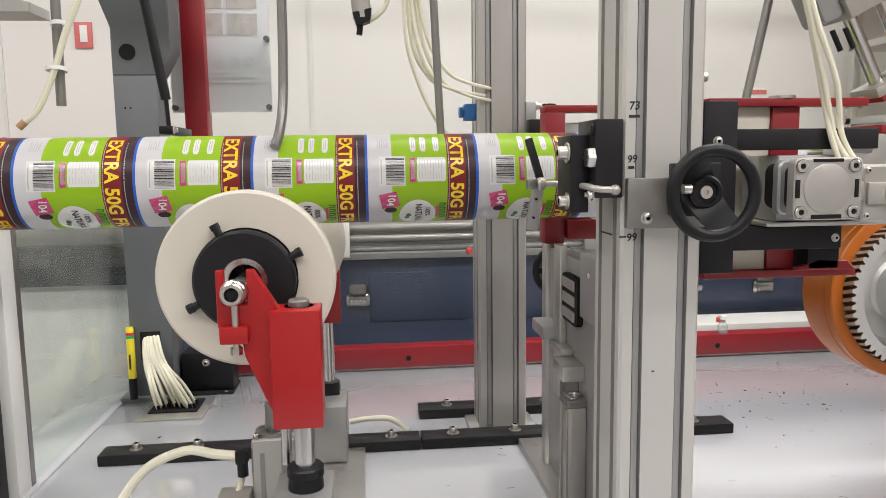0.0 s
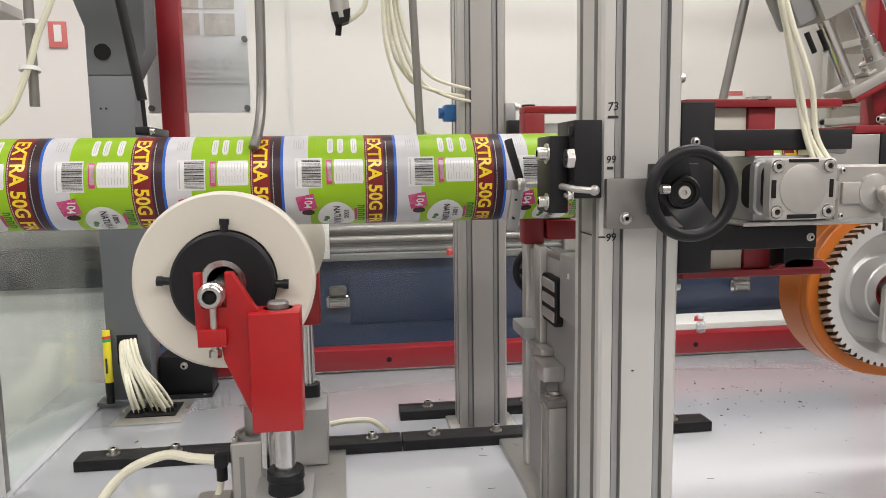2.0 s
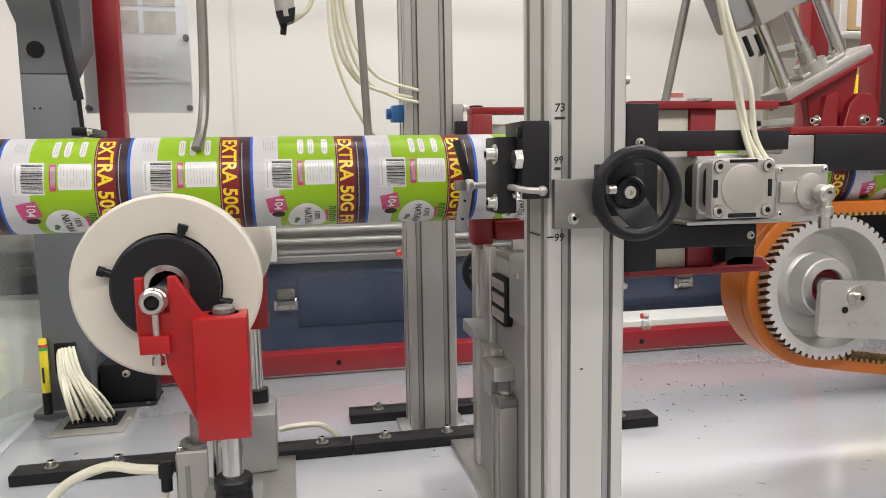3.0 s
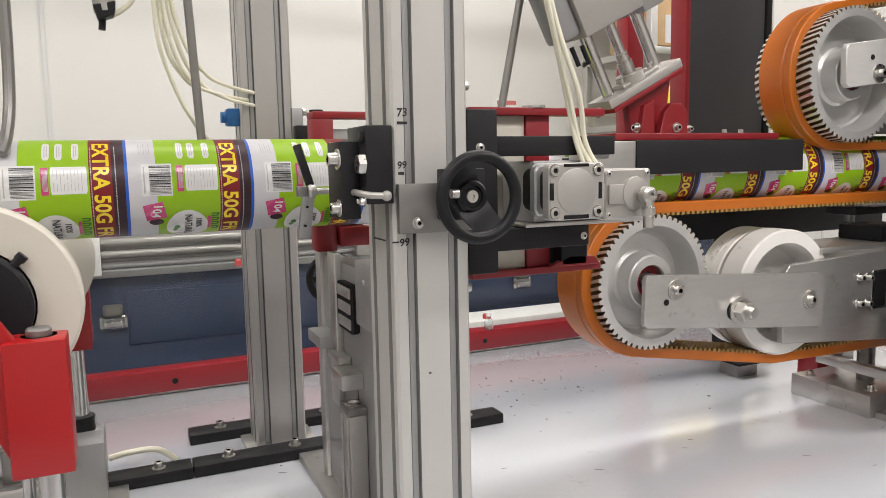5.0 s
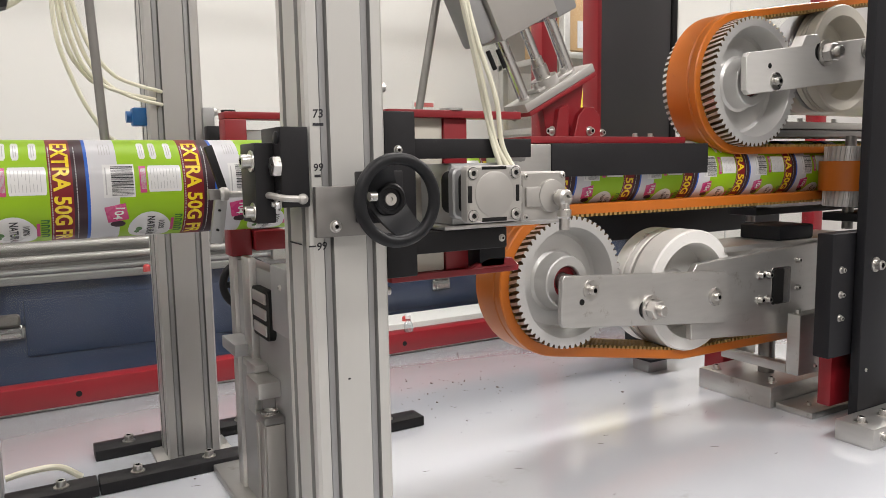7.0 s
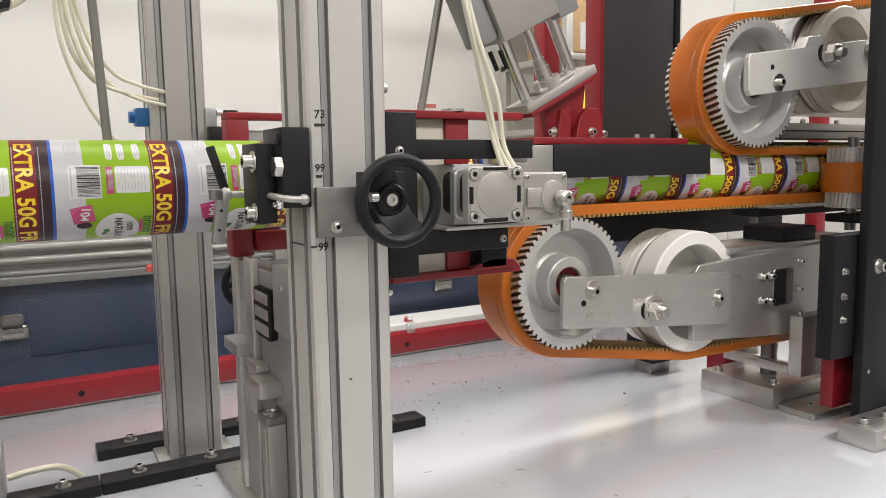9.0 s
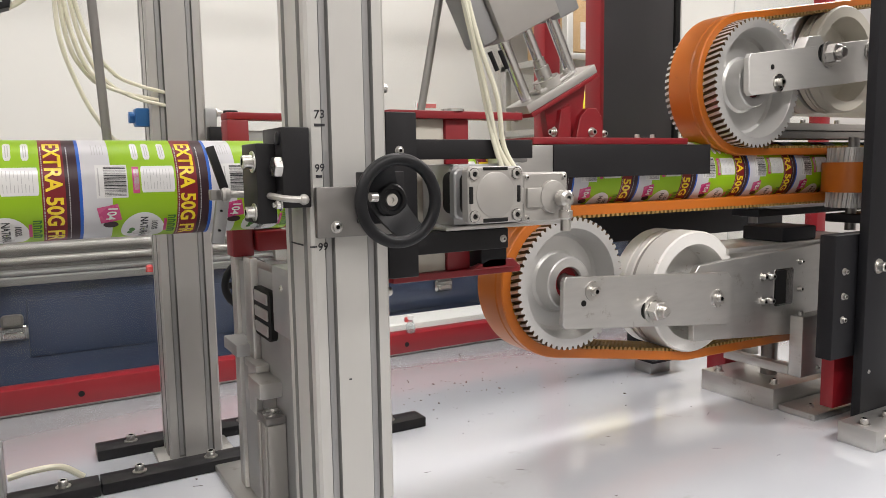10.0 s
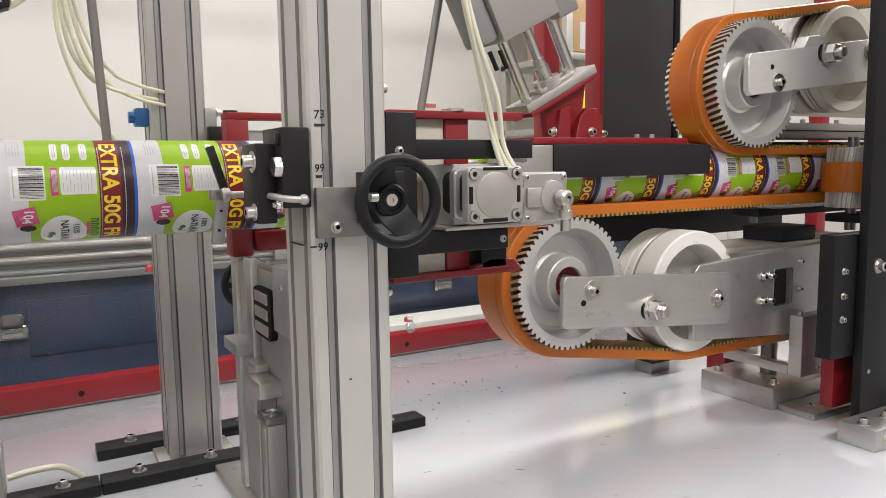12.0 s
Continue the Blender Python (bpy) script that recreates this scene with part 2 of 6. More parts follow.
def prism(bm, pts, y0, y1, bevel=0.001):
    """A plate with outline pts in (x, z), from y0 to y1."""
    a = [bm.verts.new((x, y0, z)) for x, z in pts]
    b = [bm.verts.new((x, y1, z)) for x, z in pts]
    fs = [bm.faces.new(a), bm.faces.new(b[::-1])]
    n = len(pts)
    for i in range(n):
        fs.append(bm.faces.new((a[i], b[i], b[(i + 1) % n], a[(i + 1) % n])))
    bmesh.ops.recalc_face_normals(bm, faces=fs)
    if bevel:
        es = list({e for f in fs[:2] for e in f.edges})
        bmesh.ops.bevel(bm, geom=es, offset=bevel, segments=1, affect="EDGES")
    return bm


def rounded(x0, x1, z0, z1, r, n=5):
    pts = []
    for cx, cz, a0 in ((x1 - r, z1 - r, 0), (x0 + r, z1 - r, 90), (x0 + r, z0 + r, 180), (x1 - r, z0 + r, 270)):
        for i in range(n + 1):
            a = radians(a0 + 90 * i / n)
            pts.append((cx + r * math.cos(a), cz + r * math.sin(a)))
    return pts


def spline(pts, n=8):
    pts = [Vector(p) for p in pts]
    pts = [2 * pts[0] - pts[1]] + pts + [2 * pts[-1] - pts[-2]]
    out = []
    for i in range(1, len(pts) - 2):
        p0, p1, p2, p3 = pts[i - 1:i + 3]
        for k in range(n):
            t = k / n
            out.append(0.5 * (2 * p1 + (p2 - p0) * t + (2 * p0 - 5 * p1 + 4 * p2 - p3) * t * t + (3 * p1 - p0 - 3 * p2 + p3) * t ** 3))
    out.append(pts[-2])
    return out


def sweep(bm, pts, r, seg=10, smooth=8):
    """A round hose along the points."""
    line = spline(pts, smooth) if smooth else [Vector(p) for p in pts]
    rings, up = [], Vector((0.31, 0.2, 0.93))
    for i, p in enumerate(line):
        d = (line[min(i + 1, len(line) - 1)] - line[max(i - 1, 0)]).normalized()
        s = d.cross(up).normalized()
        up = s.cross(d).normalized()
        rings.append([bm.verts.new(p + r * (math.cos(2 * math.pi * k / seg) * s + math.sin(2 * math.pi * k / seg) * up)) for k in range(seg)])
    for a, b in zip(rings, rings[1:]):
        for k in range(seg):
            bm.faces.new((a[k], a[(k + 1) % seg], b[(k + 1) % seg], b[k]))
    bm.faces.new(rings[0][::-1])
    bm.faces.new(rings[-1])
    bmesh.ops.recalc_face_normals(bm, faces=bm.faces)
    return bm


def fastener_mesh(name, kind):
    """A unit screw head (radius 1, along +z): socket cap, washer-headed hexagon, or button."""
    bm = B()
    if kind == "cap":
        lathe(bm, (0, 0, 0), (0, 0, 1), [(1.55, 0), (1.55, 0.22), (1.0, 0.22), (1.0, 1.45), (0.9, 1.6), (0.56, 1.6)], 20)
        lathe(bm, (0, 0, 0), (0, 0, 1), [(0.56, 1.6), (0.56, 0.9), (0, 0.9)], 6)
    elif kind == "hex":
        lathe(bm, (0, 0, 0), (0, 0, 1), [(1.45, 0), (1.45, 0.25), (1.0, 0.25)], 24)
        lathe(bm, (0, 0, 0), (0, 0, 1), [(1.08, 0.25), (1.08, 1.2), (0.95, 1.3), (0, 1.3)], 6)
        lathe(bm, (0, 0, 0), (0, 0, 1), [(0.6, 1.3), (0.6, 1.9), (0.5, 2.0), (0, 2.0)], 16)
    else:
        lathe(bm, (0, 0, 0), (0, 0, 1), [(1.25, 0), (1.25, 0.15), (1.0, 0.2), (0.85, 0.6), (0.5, 0.8), (0.42, 0.8)], 20)
        lathe(bm, (0, 0, 0), (0, 0, 1), [(0.42, 0.8), (0.42, 0.35), (0, 0.35)], 6)
    me = bpy.data.meshes.new(name)
    for f in bm.faces:
        c = f.calc_center_median()
        # socket walls go near-black in place of the shade inside them
        f.material_index = 1 if (c.xy.length < 0.55 and c.z < (1.5 if kind == "cap" else 0.7) and kind != "hex") else 0
    bm.to_mesh(me)
    bm.free()
    me.materials.append(M["zinc"])
    me.materials.append(M["socket"])
    me.shade_smooth()
    me.set_sharp_from_angle(angle=radians(32))
    return me


FAST = {k: fastener_mesh("bolt_" + k, k) for k in ("cap", "hex", "button")}


def bolt(parent, x, y, z, axis=(0, -1, 0), r=0.005, kind="cap", name="bolt"):
    ob = new(name, FAST[kind])
    ob.parent = parent
    m = Vector(axis).to_track_quat("Z", "Y").to_matrix().to_4x4()
    ob.matrix_basis = Matrix.Translation(Vector((x, y, z)) - ORG[parent]) @ m @ Matrix.Diagonal((r, r, r, 1))
    return ob


def text_bm(body, height, width=None, bold=0.0):
    """Letters as a flat mesh in x (reading) and y (up), starting at the origin."""
    cu = bpy.data.curves.new("letters", "FONT")
    cu.body, cu.offset, cu.resolution_u = body, bold, 3
    ob = new("letters", cu)
    me = bpy.data.meshes.new_from_object(ob.evaluated_get(bpy.context.evaluated_depsgraph_get()))
    bpy.data.objects.remove(ob)
    bm = B()
    bm.from_mesh(me)
    bpy.data.meshes.remove(me)
    xs, ys = [v.co.x for v in bm.verts], [v.co.y for v in bm.verts]
    sy = height / (max(ys) - min(ys))
    sx = width / (max(xs) - min(xs)) if width else sy
    x0, y0 = min(xs), min(ys)
    for v in bm.verts:
        v.co = Vector(((v.co.x - x0) * sx, (v.co.y - y0) * sy, 0))
    bmesh.ops.triangulate(bm, faces=bm.faces)
    return bm

# ---------------------------------------------------------------- the room


def room():
    x0, x1, y0, y1, h = -3.2, 5.6, -3.0, 2.75, 3.2
    for name, a in (("floor", (x0, x1, y0, y1, -0.1, 0.0)), ("ceiling", (x0, x1, y0, y1, h, h + 0.1)),
                    ("wall_north", (x0, x1, y1, y1 + 0.12, 0, h)), ("wall_south", (x0, x1, y0 - 0.12, y0, 0, h)),
                    ("wall_west", (x0 - 0.12, x0, y0, y1, 0, h)), ("wall_east", (x1, x1 + 0.12, y0, y1, 0, h))):
        ob = part(name, box(B(), *a, bevel=0), "floor" if name == "floor" else "wall")
        tagged(ob, "smooth grey workshop floor" if name == "floor" else "plain warm white painted room surface", name.split("_")[0], kind="structure")
    for x in (-1.25, -0.19, 0.95, 2.25, 3.4):
        tagged(part("trim", box(B(), x - 0.006, x + 0.006, y1 - 0.006, y1 + 0.001, 0, h, 0), "walltrim"), "pale vertical joint of the wall panels", "trim", kind="structure")
    # a made-up fitting for each unseen lamp
    for lx, ly, _ in LAMPS:
        t = thing("ceiling_light", lx, ly, 3.2, "long white ceiling light fitting out of view, added for light", "ceiling light", "ceiling lights")
        part("housing", box(B(), lx - 0.78, lx + 0.78, ly - 0.18, ly + 0.18, 3.15, 3.2, 0.004), "white", t)
        part("diffuser", box(B(), lx - 0.75, lx + 0.75, ly - 0.16, ly + 0.16, 3.14, 3.15, 0.002), "glow", t)


def machine_bed():
    t = thing("machine_bed", 0.5, 0.9, 0, "pale grey enamelled machine bed with scuffs", "machine bed")
    part("top", box(B(), -0.62, 3.2, 0.30, 1.70, TABLE - 0.012, TABLE, 0.003), "enamel", t)
    part("apron", box(B(), -0.60, 3.18, 0.33, 1.68, 0.62, TABLE - 0.012, 0.003), "enamel", t)
    for x in (-0.52, 1.3, 3.1):
        for y in (0.4, 1.6):
            part("leg", box(B(), x - 0.04, x + 0.04, y - 0.04, y + 0.04, 0.0, 0.62, 0.003), "charcoal", t)
    # crumbs and chips scattered on the bed
    rnd = random.Random(4)
    bm = B()
    for i in range(130):
        x, y = (rnd.gauss(0.80, 0.14), rnd.gauss(1.33, 0.09)) if i < 85 else (rnd.uniform(-0.4, 1.3), rnd.uniform(1.0, 1.6))
        s = rnd.uniform(0.0005, 0.0014) if i % 9 else 0.002
        m = pose(x, y, TABLE + s * 0.4, rnd.uniform(0, 30), rnd.uniform(0, 30), rnd.uniform(0, 360)) @ Matrix.Diagonal((s * rnd.uniform(1, 2.5), s, s * 0.7, 1))
        bmesh.ops.create_icosphere(bm, subdivisions=1, radius=1, matrix=m)
    for i in range(26):
        x, y, a = rnd.uniform(0.1, 1.25), rnd.uniform(0.72, 1.5), rnd.uniform(-35, 35)
        box(bm, -0.5, 0.5, -0.5, 0.5, 0, 1, 0, pose(x, y, TABLE, 0, 0, a) @ Matrix.Diagonal((rnd.uniform(0.004, 0.016), rnd.uniform(0.0004, 0.0008), 0.0003, 1)))
    tagged(part("crumbs", bm, "grit"), "dark crumbs and chips scattered on the bed", "debris", kind="stuff")


def guard_frame():
    """Red frame with clear sheets behind the bed."""
    t = thing("guard_frame", 0.6, 1.65, TABLE, "dark red painted steel guard frame behind the bed", "guard frame")
    part("bottom_rail", box(B(), -0.497, 3.0, 1.645, 1.69, TABLE + 0.006, TABLE + 0.055, 0.003), "red", t)
    part("top_rail", box(B(), -0.497, 3.0, 1.645, 1.69, 2.25, 2.30, 0.003), "red", t)
    for x0, x1 in ((-0.384, -0.337), (1.262, 1.315), (2.5, 2.55)):
        part("post", box(B(), x0, x1, 1.640, 1.69, TABLE + 0.055, 2.25, 0.003), "red", t)
    part("sill", box(B(), -0.497, 3.0, 1.655, 1.70, TABLE, TABLE + 0.006, 0.001), "white", t)
    for x in (0.085, 0.828, 1.55):
        bm = B()
        rod(bm, (x, 1.6435, TABLE + 0.028), (x, 1.65, TABLE + 0.028), 0.006)
        part("hole", bm, "socket", t)
    for x0, x1 in ((-0.497, -0.384), (-0.337, 1.262), (1.315, 2.5)):
        ob = part("pane", box(B(), x0, x1, 1.664, 1.668, TABLE + 0.055, 2.25, 0), "pane", t, "clear plastic guard sheet")
        ob.visible_shadow = False
    # side guard at the west end
    s = thing("side_guard", -0.512, 1.3, TABLE, "scuffed clear plastic side guard with greenish tint", "guard panel")
    ob = part("sheet", box(B(), -0.516, -0.511, 1.115, 1.62, TABLE, 1.42, 0), "haze_pane", s)
    ob.visible_shadow = False
    part("edge_strip", box(B(), -0.519, -0.508, 1.102, 1.116, TABLE, 1.42, 0.001), "darksteel", s)
    part("pale_strip", box(B(), -0.523, -0.508, 1.062, 1.101, TABLE, 1.42, 0.001), "white", s)
    part("black_post", box(B(), -0.60, -0.521, 1.0, 1.060, TABLE, 1.42, 0.002), "blackpaint", s)
    part("base", box(B(), -0.60, -0.50, 1.0, 1.62, TABLE - 0.004, TABLE + 0.004, 0.001), "enamel", s)


def notice():
    y = 1.672
    t = thing("notice_sheet", -0.31, y, 1.49, "grey laminated notice with faded pictures, on the guard sheet", "notice")
    part("sheet", box(B(), -0.416, -0.203, y, y + 0.003, 1.490, 1.80, 0), "poster", t)
    for x in (-0.409, -0.209):
        for z in (1.500, 1.646):
            part("fixing", rod(B(), (x, y - 0.011, z), (x, y, z), 0.0062), "dot", t, "dark round fixing")
    for x0, x1, z0, z1 in ((-0.352, -0.302, 1.655, 1.70), (-0.292, -0.228, 1.655, 1.70), (-0.352, -0.302, 1.71, 1.75), (-0.292, -0.228, 1.71, 1.75)):
        part("picture", box(B(), x0, x1, y - 0.001, y, z0, z1, 0), "photo", t)
    for x in (-0.312, -0.28, -0.248):
        part("symbol", lathe(B(), (x, y, 1.597), (0, -1, 0), [(0.011, 0), (0.011, 0.001), (0.006, 0.001), (0.006, 0)], 20), "posterink", t)
    for k in range(3):
        part("line", box(B(), -0.395, -0.395 + 0.13 + 0.03 * (k % 3), y - 0.0008, y, 1.575 - k * 0.011, 1.577 - k * 0.011, 0), "posterink", t)


def behind():
    """What shows through the guard: blue machine, rails, a sign and shelving."""
    t = thing("blue_machine", 0.8, 2.1, 0, "dark blue painted machine with chrome latches behind the guard", "machine")
    part("body", box(B(), -0.52, 1.9, 1.90, 2.45, 0.10, 1.128, 0.008), "blue", t)
    part("plinth", box(B(), -0.50, 1.88, 1.93, 2.42, 0.0, 0.10, 0.002), "blackpaint", t)
    for x0, x1, z0, z1 in ((0.0, 0.62, 0.96, 1.09), (0.70, 1.4, 0.96, 1.09), (-0.5, -0.1, 0.96, 1.10)):
        part("door", box(B(), x0, x1, 1.894, 1.90, z0, z1, 0.003), "blue", t)
    for x, z in ((-0.030, 1.033), (1.073, 1.036)):
        l = part("latch", prism(B(), rounded(x - 0.030, x + 0.030, z - 0.030, z + 0.006, 0.008), 1.872, 1.894, 0.006), "chrome", t, "chrome latch")
        part("lever", prism(B(), rounded(x - 0.020, x + 0.020, z - 0.022, z - 0.008, 0.005), 1.868, 1.873, 0.002), "steel", l)
        part("hook", prism(B(), rounded(x - 0.022, x + 0.022, z + 0.004, z + 0.031, 0.009), 1.866, 1.890, 0.005), "darksteel", l)
    part("top_cover", box(B(), -0.52, 1.9, 1.86, 2.45, 1.130, 1.146, 0.003), "greysteel", t)
    r = thing("guide_rods", 0.5, 1.82, 1.146, "polished steel guide rods over a grey machine top", "guide rod")
    for y, z, rad in ((1.83, 1.186, 0.010), (1.90, 1.205, 0.017), (1.84, 1.160, 0.008)):
        part("rod", rod(B(), (-0.50, y, z), (1.85, y, z), rad), "darksteel" if rad > 0.009 else "greysteel", r)
    for x in (-0.48, 0.55, 1.8):
        part("bracket", box(B(), x, x + 0.05, 1.815, 1.94, 1.146, 1.23, 0.003), "cast", r)
    part("backing", box(B(), -0.5, 1.85, 2.0, 2.04, 1.146, 1.235, 0.003), "darksteel", r)
    w = thing("pale_block", -0.05, 1.8, 1.146, "small white plastic block on the grey machine top", "block")
    part("block", box(B(), -0.10, -0.046, 1.79, 1.83, 1.146, 1.232, 0.002), "white", w)
    # a plain red cap; nothing here is a button
    w = thing("small_red_cap", 0.25, 1.79, 1.146, "small red plastic cap", "cap")
    part("cap", lathe(B(), (0.25, 1.80, 1.146), (0, 0, 1), [(0, 0), (0.008, 0), (0.008, 0.012), (0.005, 0.016), (0, 0.016)], 16), "signred", w)
    # west: pale equipment seen through the side guard
    e = thing("pale_cabinet", -1.1, 2.2, 0, "grey and white low cabinet against the wall", "cabinet")
    part("body", box(B(), -1.9, -0.62, 2.1, 2.6, 0.0, 1.05, 0.006), "white", e)
    part("top", box(B(), -1.92, -0.60, 2.07, 2.62, 1.05, 1.16, 0.006), "charcoal", e)
    part("band", box(B(), -1.9, -0.62, 2.085, 2.1, 1.16, 1.21, 0.003), "darksteel", e)
    part("red_strip", box(B(), -1.9, -0.62, 2.08, 2.10, 1.235, 1.255, 0.002), "signred", e)
    part("upstand", box(B(), -1.9, -0.62, 2.10, 2.60, 1.16, 1.235, 0.003), "cast", e)
    for k, (x, w, h, m) in enumerate(((-0.98, 0.10, 0.05, "greysteel"), (-0.84, 0.05, 0.09, "white"), (-0.76, 0.06, 0.04, "signfade"), (-1.15, 0.12, 0.07, "cast"))):
        part("fitting", box(B(), x, x + w, 2.10, 2.18, 1.235, 1.235 + h, 0.004), m, e)
    g = thing("wall_sign", -0.91, 2.74, 1.80, "red and white safety sign on the wall", "sign")
    part("board", box(B(), -1.000, -0.941, 2.742, 2.75, 1.785, 1.873, 0.001), "signfade", g)
    part("emblem", box(B(), -0.981, -0.956, 2.740, 2.742, 1.805, 1.862, 0.001), "white", g)
    for x, z in ((1.50, 1.62), (2.0, 1.60)):
        g = thing("wall_sign", x, 2.74, z, "small red and white notice on the wall", "sign")
        part("board", box(B(), x - 0.05, x + 0.05, 2.742, 2.75, z - 0.03, z + 0.02, 0.001), "white", g)
        part("band", box(B(), x - 0.045, x + 0.045, 2.740, 2.742, z - 0.005, z + 0.012, 0), "signfade", g)
    # shelving with cartons at the east side
    s = thing("shelf_rack", 2.15, 2.4, 0, "grey steel shelf rack with cardboard cartons", "shelf")
    for x in (1.80, 2.37):
        for y in (2.2, 2.6):
            part("upright", box(B(), x, x + 0.03, y, y + 0.03, 0, 2.3, 0.002), "milled", s)
    for z in (0.5, 1.0, 1.49, 1.76, 2.05):
        part("shelf", box(B(), 1.80, 2.40, 2.19, 2.64, z, z + 0.025, 0.002), "milled", s)
    rnd = random.Random(3)
    for z in (1.015, 1.785, 2.075):
        x = 1.84
        while x < 2.25:
            w = rnd.uniform(0.12, 0.2)
            c = thing("carton", x + w / 2, 2.35, z + 0.01, "brown cardboard carton on the shelf", "carton", "cartons on the shelf")
            part("box", box(B(), x, x + w, 2.22, 2.5, z + 0.01, z + 0.01 + rnd.uniform(0.14, 0.2), 0.003), "carton", c)
            part("tape", box(B(), x + w / 2 - 0.02, x + w / 2 + 0.02, 2.2185, 2.22, z + 0.02, z + 0.12, 0), "film_white", c)
            x += w + 0.012
    for k in range(11):
        x = 1.83 + k * 0.05
        c = thing("spray_can", x, 2.25, 1.515, "yellow bottle on the shelf", "bottle", "yellow bottles")
        part("body", lathe(B(), (x, 2.25, 1.515), (0, 0, 1), [(0, 0), (0.02, 0), (0.02, 0.12), (0.012, 0.135)], 16), "yellow", c)
        part("cap", lathe(B(), (x, 2.25, 1.65), (0, 0, 1), [(0.012, 0), (0.012, 0.02), (0, 0.02)], 12), "carton", c)
    # the small clear bottle on the red rail
    b = thing("glass_bottle", 0.845, 1.66, TABLE + 0.055, "small clear glass bottle on the red rail", "bottle")
    # Box added to give the white strip above the rail; no cabinet is known
    w = thing("white_strip_box", 1.05, 1.77, 0, "low white box added for the white strip above the guard rail", "cabinet")
    part("body", box(B(), 0.80, 1.26, 1.72, 1.84, 0.0, 0.962, 0.004), "white", w)
    k = thing("bottle_cap", 0.885, 1.74, 0.962, "small red plastic cap beside the glass bottle", "cap")
    part("cap", lathe(B(), (0.885, 1.745, 0.962), (0, 0, 1), [(0, 0), (0.011, 0), (0.011, 0.010), (0.009, 0.012), (0, 0.012)], 16), "signred", k)
    part("body", lathe(B(), (0.845, 1.655, TABLE + 0.055), (0, 0, 1), [(0, 0), (0.011, 0), (0.012, 0.003), (0.012, 0.02), (0.006, 0.028), (0.006, 0.034)], 18), "bottle", b)
    part("cap", lathe(B(), (0.845, 1.655, TABLE + 0.089), (0, 0, 1), [(0.0075, 0), (0.0075, 0.009), (0, 0.009)], 14), "white", b)


# ---------------------------------------------------------------- profiles and rails


def profile_column(name, x0, x1, y0, y1, z0, z1, label, face):
    """A slotted square extrusion, two slots a side."""
    t = thing(name, (x0 + x1) / 2, (y0 + y1) / 2, z0, label, "column")
    w, d, s, g = x1 - x0, y1 - y0, 0.0052, 0.0055

    def side(a0, a1):
        n = a1 - a0
        return [a0 + n * 0.225 - s, a0 + n * 0.225 + s, a0 + n * 0.775 - s, a0 + n * 0.775 + s]
    out = []
    c = 0.003
    X, Y = side(x0, x1), side(y0, y1)
    out += [(x0 + c, y0)]
    for i in (0, 2):
        out += [(X[i], y0), (X[i] + 0.0012, y0 + g), (X[i + 1] - 0.0012, y0 + g), (X[i + 1], y0)]
    out += [(x1 - c, y0), (x1, y0 + c)]
    for i in (0, 2):
        out += [(x1, Y[i]), (x1 - g, Y[i] + 0.0012), (x1 - g, Y[i + 1] - 0.0012), (x1, Y[i + 1])]
    out += [(x1, y1 - c), (x1 - c, y1)]
    for i in (3, 1):
        out += [(X[i], y1), (X[i] - 0.0012, y1 - g), (X[i - 1] + 0.0012, y1 - g), (X[i - 1], y1)]
    out += [(x0 + c, y1), (x0, y1 - c)]
    for i in (3, 1):
        out += [(x0, Y[i]), (x0 + g, Y[i] - 0.0012), (x0 + g, Y[i - 1] + 0.0012), (x0, Y[i - 1])]
    out += [(x0, y0 + c)]
    bm = B()
    a = [bm.verts.new((x, y, z0)) for x, y in out]
    b = [bm.verts.new((x, y, z1)) for x, y in out]
    n = len(out)
    for i in range(n):
        f = bm.faces.new((a[i], a[(i + 1) % n], b[(i + 1) % n], b[i]))
    bm.faces.new(b)
    bm.faces.new(a[::-1])
    bmesh.ops.recalc_face_normals(bm, faces=bm.faces)
    # faces inside the slots get the shadow-dark aluminium
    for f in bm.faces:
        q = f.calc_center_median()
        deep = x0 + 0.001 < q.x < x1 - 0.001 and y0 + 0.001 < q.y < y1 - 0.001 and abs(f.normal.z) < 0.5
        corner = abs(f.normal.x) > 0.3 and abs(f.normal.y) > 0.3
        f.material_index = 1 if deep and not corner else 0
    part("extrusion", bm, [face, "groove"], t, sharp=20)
    # rubber strip in each front slot
    for i in (0, 2):
        part("slot_cover", box(B(), X[i] + 0.0022, X[i + 1] - 0.0022, y0 + 0.0040, y0 + g - 0.0004, z0 + 0.003, z1 - 0.003, 0), "greysteel", t)
    part("base_plate", box(B(), x0 - 0.018, x1 + 0.018, y0 - 0.004, y1 + 0.002, z0 - 0.008, z0, 0.0015), "milled", t)
    return t


